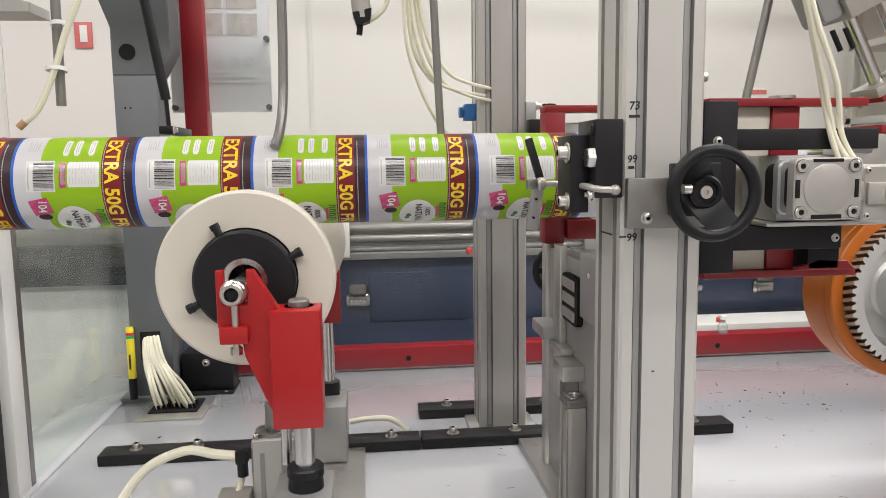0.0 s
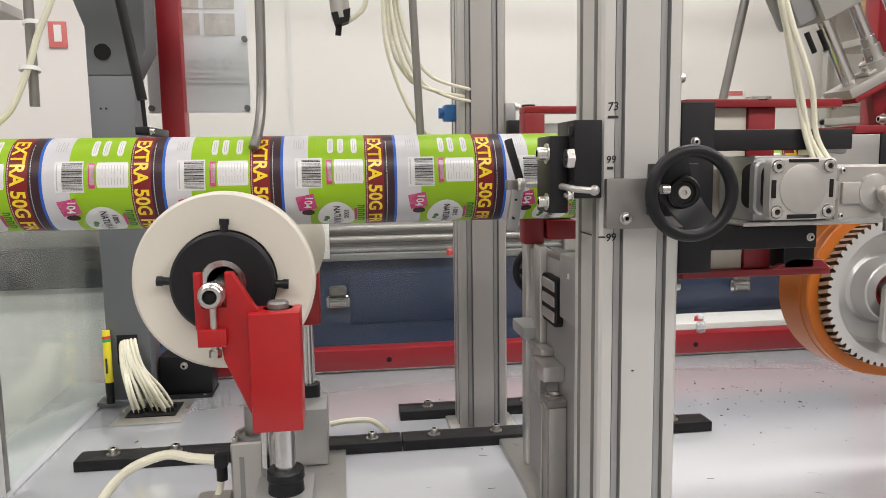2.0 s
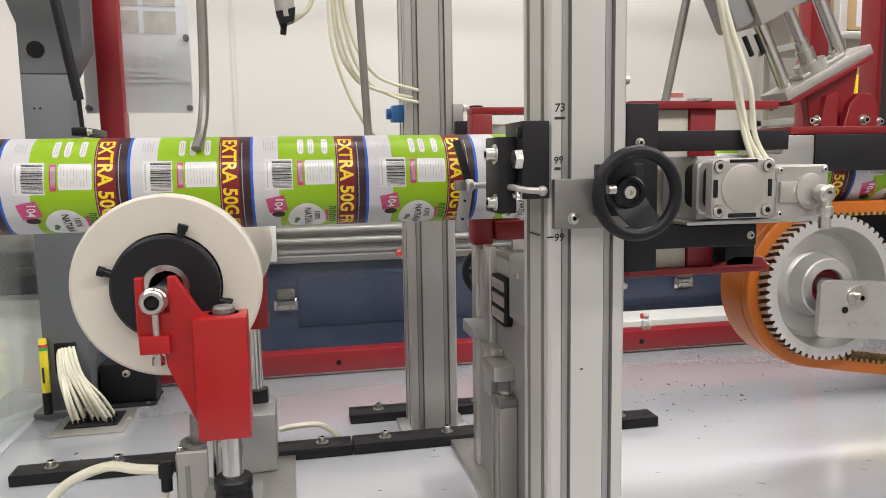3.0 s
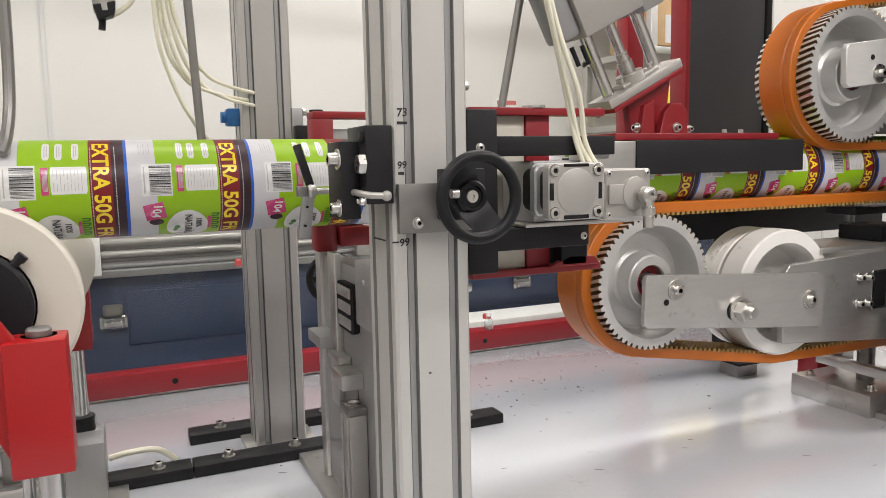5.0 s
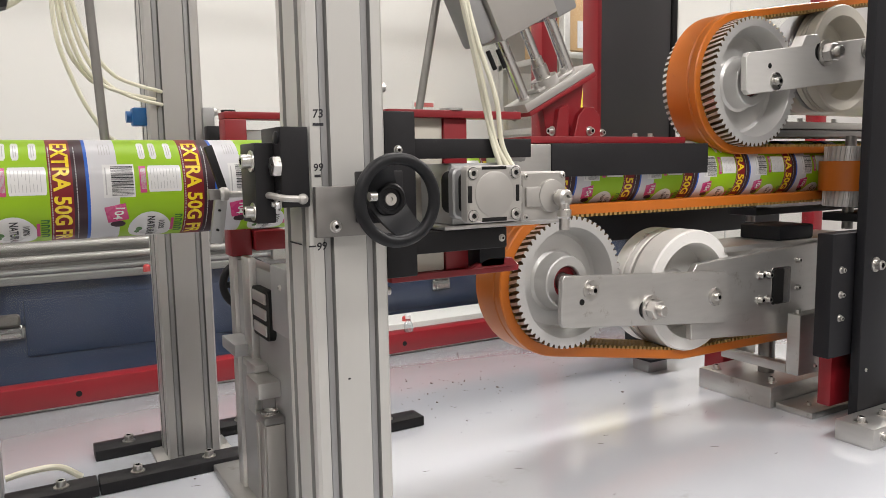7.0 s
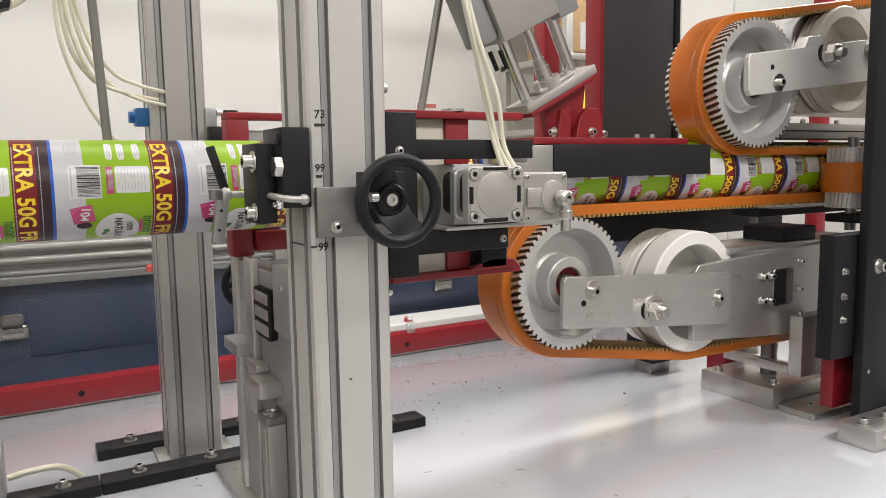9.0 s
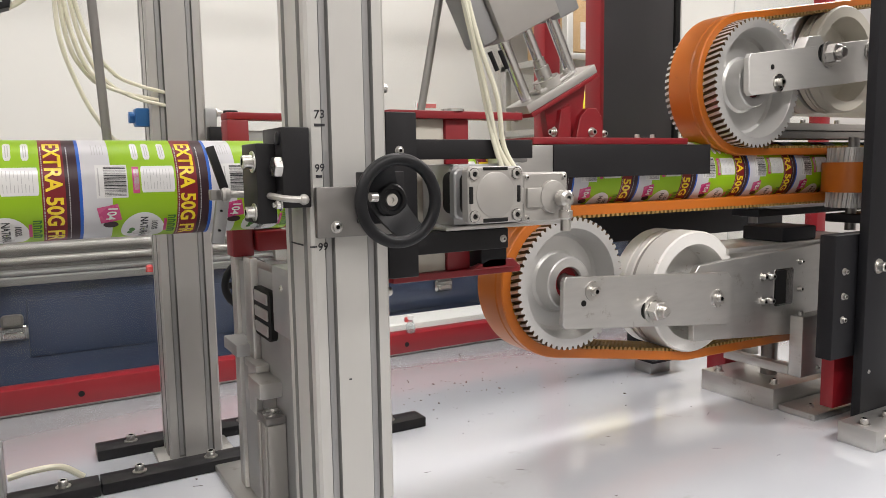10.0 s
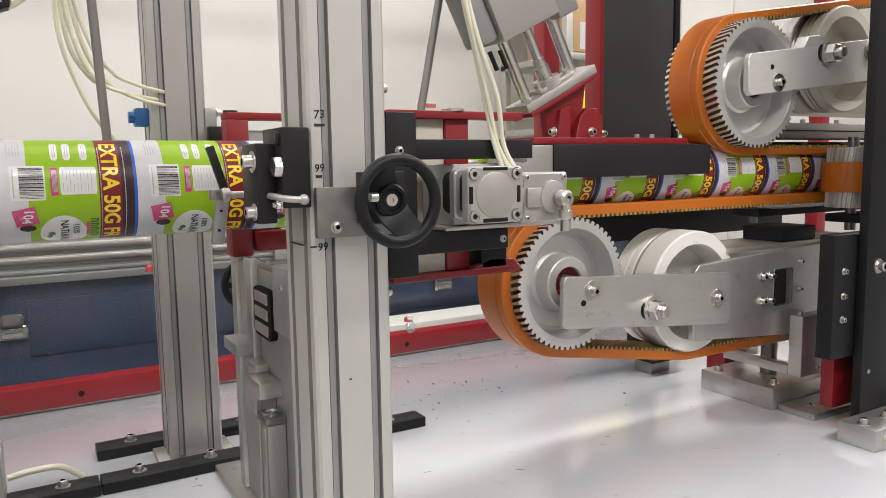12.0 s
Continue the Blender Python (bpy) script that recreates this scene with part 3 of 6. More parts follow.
def columns():
    f = profile_column("front_column", 0.2415, 0.3220, 0.68, 0.76, TABLE + 0.008, 2.2, "tall pale slotted aluminium column with handwritten marks", "alu_pale")
    for body, x, z, h in (("73", 0.2475, 1.4240, 0.0082), ("99", 0.2465, 1.3745, 0.0074), ("99", 0.2470, 1.2995, 0.0078)):
        bm = text_bm(body, h, None, 0.018)
        for v in bm.verts:
            v.co.x += 0.12 * v.co.y
        bmesh.ops.transform(bm, matrix=pose(x, 0.6795, z, 90, -3, 0), verts=bm.verts)
        part("handwritten_number", bm, "ink", f, "black handwritten number")
    for x0, x1, z in ((0.2475, 0.258, 1.4185), (0.2475, 0.2535, 1.3705)):
        part("handwritten_dash", box(B(), x0, x1, 0.6794, 0.6799, z - 0.0014, z + 0.0012, 0), "ink", f)
    part("handwritten_dash", box(B(), 0.2395, 0.2400, 0.70, 0.735, 1.3035, 1.305, 0), "ink", f)
    part("handwritten_dash", box(B(), 0.2395, 0.2465, 0.6794, 0.6799, 1.3033, 1.3048, 0), "ink", f)
    part("scratch", box(B(), 0.275, 0.2775, 0.6794, 0.6799, 1.169, 1.1705, 0, pose(0, 0, 0)), "ink", f)
    r = profile_column("rear_column", 0.188, 0.272, 1.240, 1.308, TABLE + 0.008, 2.2, "tall grey slotted aluminium column at the back", "alu")
    part("clamp", box(B(), 0.270, 0.288, 1.235, 1.25, 1.42, 1.475, 0.0015), "greysteel", r)
    bolt(r, 0.288, 1.243, 1.468, (1, 0, 0), 0.0055)
    part("stop", box(B(), 0.271, 0.300, 1.215, 1.239, 1.405, 1.445, 0.0015), "charcoal", r)
    b = part("air_fitting", box(B(), 0.168, 0.1965, 1.25, 1.28, 1.446, 1.474, 0.003), "bluefit", r, "blue plastic air fitting")
    part("collar", rod(B(), (0.160, 1.265, 1.46), (0.168, 1.265, 1.46), 0.009), "bluefit", b)
    # dark clamp rails on the bed
    for x0, x1, y0, y1, bolts in ((-0.440, 0.0785, 1.172, 1.216, (-0.385, -0.288, 0.03)), (0.0805, 0.625, 1.172, 1.216, (0.135, 0.242, 0.43, 0.56)), (0.086, 0.46, 1.315, 1.362, (0.14, 0.33))):
        t = thing("clamp_rail", (x0 + x1) / 2, y0, TABLE, "black steel clamp rail bolted to the bed", "rail", "rails on the bed")
        part("bar", box(B(), x0, x1, y0, y1, TABLE, TABLE + 0.018, 0.002), "charcoal", t)
        for x in bolts:
            bolt(t, x, (y0 + y1) / 2, TABLE + 0.018, (0, 0, 1), 0.0068)


def film_tube(pitch, x_start, count):
    """Printed film tube, made of label lengths end to end."""
    bands = [(0.0, "film_white"), (0.215, "film_green"), (0.715, "film_maroon"), (0.882, "film_brown"), (0.976, "film_blue"), (1.0, None)]
    seg = 96
    bm = B()
    rings = []
    cuts = []
    for k in range(count):
        for (a, m), (b, _) in zip(bands, bands[1:]):
            cuts.append((x_start + (k + a) * pitch, x_start + (k + b) * pitch, m))
    names = ["film_white", "film_green", "film_maroon", "film_brown", "film_blue"]
    xs = [cuts[0][0]] + [c[1] for c in cuts]

    def ring(x):
        return [bm.verts.new((x, TUBE_Y - TUBE_R * math.cos(2 * math.pi * i / seg), TUBE_Z + TUBE_R * math.sin(2 * math.pi * i / seg))) for i in range(seg)]
    rings = [ring(x) for x in xs]
    for (a, b), c in zip(zip(rings, rings[1:]), cuts):
        for i in range(seg):
            f = bm.faces.new((a[i], b[i], b[(i + 1) % seg], a[(i + 1) % seg]))
            f.material_index = names.index(c[2])
    bmesh.ops.recalc_face_normals(bm, faces=bm.faces)
    tube = part("film_tube", bm, names, None, origin=(0, TUBE_Y, TUBE_Z))
    tagged(tube, "printed lime green, white and maroon plastic film tube", "film tube")

    def bend(x, a, lift):
        r = TUBE_R + lift
        return Vector((x, TUBE_Y - r * math.cos(a), TUBE_Z + r * math.sin(a)))

    def ang(v):
        return math.asin(1 - 2 * v)

    def patch(bm, x0, x1, v0, v1, lift, tilt=0.0, seg=6, cut=0.0):
        a0, a1 = ang(v0), ang(v1)
        rows = []
        for i in range(seg + 1):
            a = a0 + (a1 - a0) * i / seg
            sl = tilt * (a - (a0 + a1) / 2) * TUBE_R
            ins = cut if i in (0, seg) else 0
            rows.append([bm.verts.new(bend(x0 * pitch + sl + ins, a, lift)), bm.verts.new(bend(x1 * pitch + sl - ins, a, lift))])
        for p, q in zip(rows, rows[1:]):
            bm.faces.new((p[0], p[1], q[1], q[0]))
        return bm

    def blob(bm, xf, a, rx, ra, lift, rings_=4, seg_=28):
        last = None
        for k in range(1, rings_ + 1):
            rr = [bm.verts.new(bend(xf * pitch + rx * k / rings_ * math.cos(2 * math.pi * i / seg_), a + ra * k / rings_ * math.sin(2 * math.pi * i / seg_), lift)) for i in range(seg_)]
            if last is None:
                bm.faces.new(rr)
            else:
                for i in range(seg_):
                    bm.faces.new((last[i], rr[i], rr[(i + 1) % seg_], last[(i + 1) % seg_]))
            last = rr
        return bm

    def letters(body, xf, a_start, cap, width, lift, bold=0.0, tilt=0.0):
        """Words that read down the near side, tops to the right; xf is the foot of the letters."""
        bm = text_bm(body, cap, width, bold)
        for _ in range(2):
            es = [e for e in bm.edges if abs(e.verts[0].co.x - e.verts[1].co.x) > 0.0035]
            if es:
                bmesh.ops.subdivide_edges(bm, edges=es, cuts=1)
                bmesh.ops.triangulate(bm, faces=bm.faces)
        for v in bm.verts:
            v.co = bend(xf * pitch + v.co.y + tilt * v.co.x, a_start - v.co.x / TUBE_R, lift)
        return bm

    prints = []

    def add(name, bm, mat):
        bmesh.ops.recalc_face_normals(bm, faces=bm.faces)
        bmesh.ops.translate(bm, verts=bm.verts, vec=-Vector((0, TUBE_Y, TUBE_Z)))
        me = bpy.data.meshes.new(name)
        bm.to_mesh(me)
        bm.free()
        me.materials.append(M[mat])
        prints.append((name, me))

    # white lower part with the round emblem, and the pale field behind the barcode
    bm = B()
    patch(bm, 0.10, 0.335, 0.255, 0.575, 0.0003, seg=10)
    patch(bm, 0.44, 0.70, 0.27, 0.53, 0.0003, seg=8, cut=0.001)
    for x in (0.385, 0.475, 0.595):
        patch(bm, x, x + 0.052, 0.045, 0.205, 0.0003, seg=8, cut=0.0014)
    blob(bm, 0.45, radians(-54), 0.0235, radians(27), 0.0003)
    add("white_panel", bm, "print_white")
    bm = B()
    rnd = random.Random(7)
    a, end = ang(0.275), ang(0.555)
    while a > end:
        w = rnd.choice((0.008, 0.008, 0.016, 0.024))
        x0 = 0.16
        vs = [bm.verts.new(bend(x * pitch, b, 0.0006)) for x, b in ((x0, a), (0.325, a), (0.325, a - w), (x0, a - w))]
        bm.faces.new(vs)
        a -= w + rnd.choice((0.009, 0.012, 0.018))
    add("barcode", bm, "print_black")
    bm = B()
    patch(bm, 0.373, 0.425, 0.275, 0.535, 0.0005, seg=8)
    add("magenta_bar", bm, "print_pink")
    bm = B()
    grid = [[bm.verts.new(bend(0.19 * pitch + u * math.cos(0.2) - w * math.sin(0.2), radians(-28) + (u * math.sin(0.2) + w * math.cos(0.2)) / TUBE_R, 0.0005))
             for u in (-0.0112, -0.0037, 0.0037, 0.0112)] for w in (0.0105, 0.0035, -0.0035, -0.0105)]
    for p, q in zip(grid, grid[1:]):
        for i in range(3):
            bm.faces.new((p[i], p[i + 1], q[i + 1], q[i]))
    add("magenta_tag", bm, "print_pink")
    bm = B()
    patch(bm, 0.612, 0.636, 0.80, 0.93, 0.0005, seg=4)
    add("magenta_line", bm, "print_pink")
    bm = letters("104", 0.180, ang(0.675), 0.0100, 0.0150, 0.0009, 0.02, -0.2)
    add("tag_number", bm, "print_white")
    bm = letters("EXTRA 50G FR", 0.742, ang(0.05), 0.0172, 0.1340, 0.0006, 0.028)
    add("large_lettering", bm, "print_yellow")
    bm = letters("NATURAL", 0.425, ang(0.775), 0.0085, 0.040, 0.0007, 0.022)
    bm2 = letters("100%", 0.515, ang(0.82), 0.0068, 0.016, 0.0007, 0.018)
    for f in bm2.faces:
        bm.faces.new([bm.verts.new(v.co) for v in f.verts])
    bm2.free()
    add("emblem_lettering", bm, "print_black")
    # lines of text too small to read
    bm = B()
    for x in (0.905, 0.725):
        a = ang(0.08)
        while a > ang(0.97):
            w = rnd.uniform(0.012, 0.05)
            vs = [bm.verts.new(bend(xx * pitch, b, 0.0006)) for xx, b in ((x, a), (x + 0.0075, a), (x + 0.0075, a - w), (x, a - w))]
            bm.faces.new(vs)
            a -= w + 0.014
    add("small_lettering", bm, "print_grey")
    bm = B()
    for x in (0.40, 0.49, 0.61):
        patch(bm, x, x + 0.006, 0.07, 0.18, 0.0006, seg=5)
        patch(bm, x + 0.016, x + 0.022, 0.07, 0.17, 0.0006, seg=5)
    for k in range(9):
        x = 0.46 + k * 0.025
        patch(bm, x, x + 0.004, 0.30, 0.36 + 0.03 * (k % 3), 0.0006, seg=4)
        patch(bm, x, x + 0.004, 0.42 + 0.01 * (k % 2), 0.50, 0.0006, seg=4)
    for k in range(5):
        patch(bm, 0.385 + 0.0075 * k, 0.389 + 0.0075 * k, 0.30, 0.50, 0.0009, seg=5)
        patch(bm, 0.09 + 0.02 * k, 0.096 + 0.02 * k, 0.06 + 0.02 * (k % 2), 0.16, 0.0006, seg=4)
    patch(bm, 0.115, 0.125, 0.285, 0.55, 0.0006, seg=8)
    add("fine_print", bm, "print_grey")
    bm = B()
    for v in (0.765, 0.812, 0.858, 0.905):
        patch(bm, 0.642, 0.704, v, v + 0.012, 0.0006, seg=2)
        patch(bm, 0.688, 0.704, v + 0.012, v + 0.025, 0.0006, seg=2)
        patch(bm, 0.642, 0.696, v + 0.025, v + 0.036, 0.0006, seg=2)
    blob(bm, 0.365, radians(-54), 0.0035, radians(4), 0.0006, 2, 12)
    blob(bm, 0.35, radians(-60), 0.003, radians(3.5), 0.0006, 2, 12)
    add("dark_green_mark", bm, "print_leaf")
    bm = B()
    blob(bm, 0.20, radians(-43), 0.008, radians(5), 0.0004, 3, 16)
    add("dark_blot", bm, "film_brown")
    for k in range(count):
        for name, me in prints:
            ob = new(name, me)
            ob.parent = tube
            ob.location = (x_start + k * pitch, 0, 0)
            if name in ("barcode", "fine_print", "small_lettering", "dark_green_mark"):
                tagged(ob, kind="stuff")
    return tube

# ---------------------------------------------------------------- west end of the line


def roller_unit():
    t = thing("film_roller", -0.09, 0.95, TABLE, "ivory nylon film roller on red brackets with chrome lift shafts", "roller")
    cx, cz, yc = -0.129, 1.258, 0.97
    prof = [(0.020, -0.19), (0.0905, -0.19), (0.0935, -0.187), (0.0935, -0.168)]
    for i in range(1, 16):
        dy = 0.168 - i * 0.0112
        prof.append((0.0405 + 0.053 * (abs(dy) / 0.168) ** 1.6, -dy))
    prof += [(r, -h) for r, h in prof[::-1]]
    wheel = part("roller", lathe(B(), (cx, yc, cz), (0, 1, 0), prof, 72), "nylon", t, origin=(cx, yc, cz))
    disc = part("hub_disc", lathe(B(), (cx, yc, cz), (0, 1, 0), [(0.024, -0.205), (0.050, -0.205), (0.053, -0.202), (0.053, -0.19), (0.0545, -0.19), (0.0545, -0.186)], 48), "black", t, "black hub disc", origin=(cx, yc, cz))
    ring = part("bearing", lathe(B(), (cx, yc, cz), (0, 1, 0), [(0.017, -0.198), (0.0245, -0.198), (0.0245, -0.19), (0.017, -0.19)], 32), "steel", t, origin=(cx, yc, cz))
    for k in range(4):
        a = radians(119 + 90 * k)
        d = Vector((math.cos(a), 0, math.sin(a)))
        c = Vector((cx, yc - 0.198, cz))
        bm = rod(B(), c + d * 0.046, c + d * 0.063, 0.0042, seg=12)
        rod(bm, c + d * 0.060, c + d * 0.066, 0.0052, seg=12)
        part("set_screw", bm, "black", disc)
    part("axle", rod(B(), (cx, 0.706, cz - 0.001), (cx, 1.235, cz - 0.001), 0.009), "steel", t)
    nz = cz - 0.001
    bm = lathe(B(), (cx, 0.705, nz), (0, -1, 0), [(0.0125, -0.004), (0.0125, 0.004), (0.0112, 0.006), (0.0112, 0.011), (0.0098, 0.013), (0.0068, 0.013), (0.0062, 0.010)], 28)
    nut = part("axle_nut", bm, "zinc", t)
    part("bore", lathe(B(), (cx, 0.696, nz), (0, -1, 0), [(0.0063, 0), (0.0045, 0.001), (0, 0.001)], 20), "socket", nut)
    for y0, y1, s in ((0.712, 0.724, 1), (1.212, 1.224, -1)):
        part("arm", prism(B(), [(-0.147, 1.277), (-0.140, 1.277), (-0.140, 1.244), (-0.118, 1.244), (-0.118, 1.277), (-0.111, 1.277), (-0.088, 1.238), (-0.088, 1.130),
                                (-0.099, 1.137), (-0.122, 1.192), (-0.124, 1.206), (-0.143, 1.206), (-0.147, 1.226)], y0, y1), "redbright", t)
    bm = rod(B(), (-0.129, 0.708, 1.196), (-0.129, 0.708, 1.247), 0.0035, seg=12)
    lathe(bm, (-0.129, 0.708, 1.196), (0, 0, 1), [(0, 0), (0.006, 0), (0.006, 0.007), (0, 0.007)], 6)
    part("adjusting_screw", bm, "zinc", t)
    part("screw_block", box(B(), -0.144, -0.117, 0.702, 0.7118, 1.207, 1.224, 0.0015), "redbright", t)
    for y0, y1 in ((0.700, 0.742), (1.172, 1.226)):
        part("lift_block", box(B(), -0.0965, -0.0485, y0, y1, 1.121, 1.238, 0.0012), "redbright", t, "bright red painted block with chips")
    ym = 0.728
    lathe_b = lathe(B(), (-0.0705, ym, 1.232), (0, 0, 1), [(0, 0.013), (0.009, 0.013), (0.0105, 0.011), (0.0105, 0.006), (0.0145, 0.006), (0.0145, 0.0062)], 24)
    part("shaft_top", lathe_b, "darksteel", t)
    for y, zb in ((0.735, 1.03), (1.19, 0.98)):
        part("lift_shaft", rod(B(), (-0.0705, y, zb), (-0.0705, y, 1.122), 0.0105, seg=28), "steel", t)
        part("second_shaft", rod(B(), (-0.0925, y + 0.03, zb + 0.03), (-0.0925, y + 0.03, 1.122), 0.0055, seg=20), "steel", t)
    part("bush", lathe(B(), (-0.0705, 0.735, 1.046), (0, 0, 1), [(0.0105, 0.024), (0.0175, 0.024), (0.019, 0.022), (0.019, 0.014), (0.0175, 0.012), (0.0185, 0.0), (0.0105, 0)], 32), "plastic", t)
    part("bush", lathe(B(), (-0.0705, 1.19, 0.998), (0, 0, 1), [(0.0105, 0.022), (0.0175, 0.022), (0.0175, 0.0), (0.0105, 0)], 28), "plastic", t)
    part("guide_block", box(B(), -0.102, -0.043, 0.695, 0.775, TABLE + 0.01, 1.046, 0.002), "greysteel", t)
    part("guide_block", box(B(), -0.102, -0.041, 1.115, 1.176, TABLE + 0.01, 1.0, 0.002), "greysteel", t)
    part("guide_block", box(B(), -0.102, -0.041, 1.178, 1.21, TABLE + 0.026, 0.998, 0.002), "greysteel", t)
    part("base_plate", box(B(), -0.135, -0.014, 0.66, 1.178, TABLE, TABLE + 0.010, 0.0015), "milled", t)
    cyl = part("air_cylinder", prism(B(), rounded(-0.135, -0.088, TABLE + 0.01, 1.076, 0.004), 0.795, 0.842, 0.002), "cast", t, "grey aluminium air cylinder")
    # dark strips stand in for the shade of two grooves
    for x in (-0.123, -0.100):
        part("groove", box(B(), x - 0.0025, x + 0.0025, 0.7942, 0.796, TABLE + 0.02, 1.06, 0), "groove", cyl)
    bm = lathe(B(), (-0.1115, 0.818, 1.076), (0, 0, 1), [(0.021, 0), (0.021, 0.004), (0.016, 0.004), (0.014, 0.0015), (0.010, 0.0015), (0.010, 0.035), (0.0, 0.035)], 28)
    part("piston_rod", bm, "darksteel", cyl)
    for x in (-0.130, -0.093):
        bolt(cyl, x, 0.80, 1.0765, (0, 0, 1), 0.003)
    fit = part("hose_fitting", box(B(), -0.152, -0.138, 0.79, 0.804, 1.050, 1.066, 0.002), "plastic", t)
    part("elbow", rod(B(), (-0.145, 0.797, 1.035), (-0.145, 0.797, 1.052), 0.006), "plastic", fit)
    part("valve_block", box(B(), -0.172, -0.136, 0.775, 0.81, TABLE, 1.018, 0.003), "cast", t)
    part("valve_knob", rod(B(), (-0.170, 0.765, 1.004), (-0.158, 0.776, 1.004), 0.010), "cast", t)
    return wheel, disc, ring


def west_fittings():
    # grey post with cable slot, gas spring and cable hole
    t = thing("grey_post", -0.44, 1.53, TABLE, "grey painted steel post with cable slot", "post")
    y = 1.50
    bm = B()
    box(bm, -0.482, -0.400, y, y + 0.08, TABLE + 0.006, 1.55, 0.002)
    part("lower_post", bm, "post", t)
    part("upper_post", prism(B(), [(-0.482, 1.55), (-0.400, 1.55), (-0.372, 1.60), (-0.372, 2.05), (-0.56, 2.05), (-0.56, 1.86), (-0.482, 1.64)], y, y + 0.08, 0.002), "post", t)
    part("round_hole", lathe(B(), (-0.452, y, 1.594), (0, -1, 0), [(0.0155, -0.001), (0.0155, 0.0012), (0, 0.0012)], 28), "socket", t)
    part("cable_slot", box(B(), -0.463, -0.422, y - 0.001, y + 0.02, 0.985, 1.045, 0.002), "socket", t)
    part("foot", box(B(), -0.505, -0.385, y - 0.012, y + 0.09, TABLE, TABLE + 0.012, 0.002), "post", t)
    for x in (-0.462, -0.452):
        part("pin_hole", rod(B(), (x, y - 0.0008, 1.488), (x, y + 0.004, 1.488), 0.002, seg=10), "socket", t)
    b = thing("black_box", -0.34, 1.55, TABLE, "black steel box beside the grey post", "box")
    part("body", box(B(), -0.395, -0.290, 1.54, 1.60, TABLE + 0.004, 0.985, 0.002), "blackpaint", b)
    part("flange", box(B(), -0.395, -0.288, 1.522, 1.61, TABLE, TABLE + 0.004, 0.001), "charcoal", b)
    bolt(b, -0.345, 1.54, 0.965, (0, -1, 0), 0.005)
    for x in (-0.38, -0.305):
        bolt(b, x, 1.531, TABLE + 0.004, (0, 0, 1), 0.003, "button")
    g = thing("gas_spring", -0.38, 1.36, 1.45, "black gas spring on the lifting guard", "gas spring")
    part("cylinder", rod(B(), (-0.405, 1.36, 1.85), (-0.349, 1.36, 1.492), 0.0085), "plastic", g)
    part("piston", rod(B(), (-0.349, 1.36, 1.495), (-0.3465, 1.36, 1.445), 0.0038), "black", g)
    part("socket", box(B(), -0.362, -0.339, 1.35, 1.50, 1.432, 1.446, 0.002), "plastic", g)
    bolt(g, -0.339, 1.362, 1.439, (1, 0, 0), 0.0045)
    # hole in the bed with a frame and the bundle of hoses that goes down it
    c = thing("cable_outlet", -0.38, 1.44, TABLE, "dark cable outlet with a pale frame in the bed", "cable outlet")
    part("frame", box(B(), -0.447, -0.320, 1.377, 1.512, TABLE, TABLE + 0.0025, 0.0008), "milled", c)
    part("opening", box(B(), -0.431, -0.338, 1.412, 1.490, TABLE + 0.0025, TABLE + 0.005, 0.001), "socket", c)
    for x, yy in ((-0.325, 1.45), (-0.441, 1.45)):
        bolt(c, x, yy, TABLE + 0.0025, (0, 0, 1), 0.003, "button")
    rnd = random.Random(9)
    hb = thing("hose_bundle", -0.39, 1.45, TABLE, "bundle of cream air hoses down a bed outlet", "hoses")
    for k in range(16):
        x = -0.422 + 0.077 * k / 15 + rnd.uniform(-0.003, 0.003)
        yy = 1.43 + rnd.uniform(0, 0.045)
        x_top = -0.455 + 0.028 * k / 15
        part("hose", sweep(B(), [(x_top, 1.515, 1.025), (x_top + 0.001, 1.494, 1.022 + 0.012 * rnd.random()), (x_top * 0.75 + x * 0.25, 1.470, 0.985), (x * 0.7 + x_top * 0.3, yy, 0.945), (x, yy, TABLE - 0.0)], 0.0032, 8), "hose", hb)
        part("ferrule", rod(B(), (x, yy, TABLE + 0.003), (x - 0.001, yy, TABLE + 0.013), 0.0042, seg=10), "plastic", hb)
    # marker pen leaning on the post foot
    p = thing("marker_pen", -0.474, 1.47, TABLE, "yellow marker pen with black cap standing by the post", "marker pen")
    a, d = Vector((-0.4745, 1.478, TABLE + 0.013)), Vector((-0.004, 0.012, 0.144)).normalized()
    part("cap", rod(B(), a, a + d * 0.042, 0.0078, 0.0082), "plastic", p)
    part("barrel", rod(B(), a + d * 0.042, a + d * 0.125, 0.0075), "yellow", p)
    part("green_ring", rod(B(), a + d * 0.122, a + d * 0.128, 0.0079), "green_band", p)
    part("red_ring", rod(B(), a + d * 0.128, a + d * 0.134, 0.0079), "signred", p)
    part("tail", rod(B(), a + d * 0.134, a + d * 0.145, 0.0077, 0.007), "yellow", p)
    part("lettering_bar", box(B(), -0.478, -0.4745, 1.4728, 1.4738, 0.975, 1.005, 0), "ink", p)
    # overhead: rods, nozzle and hoses that hang into the view
    h = thing("overhead_beam", 0.1, 1.02, 1.95, "grey steel beam over the film line", "beam")
    part("beam", box(B(), -0.9, 1.2, 0.99, 1.05, 1.93, 1.98, 0.003), "cast", h)
    part("end_post", box(B(), 0.197, 0.270, 1.05, 1.24, 1.93, 1.98, 0.003), "cast", h)
    part("outrigger", prism(B(), [(-0.47, 1.595), (-0.404, 1.578), (-0.404, 1.566), (-0.47, 1.566)], 0.97, 1.03), "alu", h)
    part("outrigger_hanger", box(B(), -0.47, -0.455, 0.99, 1.01, 1.58, 1.93, 0.002), "alu", h)
    r = thing("guide_rod", -0.383, 1.0, 1.45, "grey round steel rod with a hose tied to it", "rod")
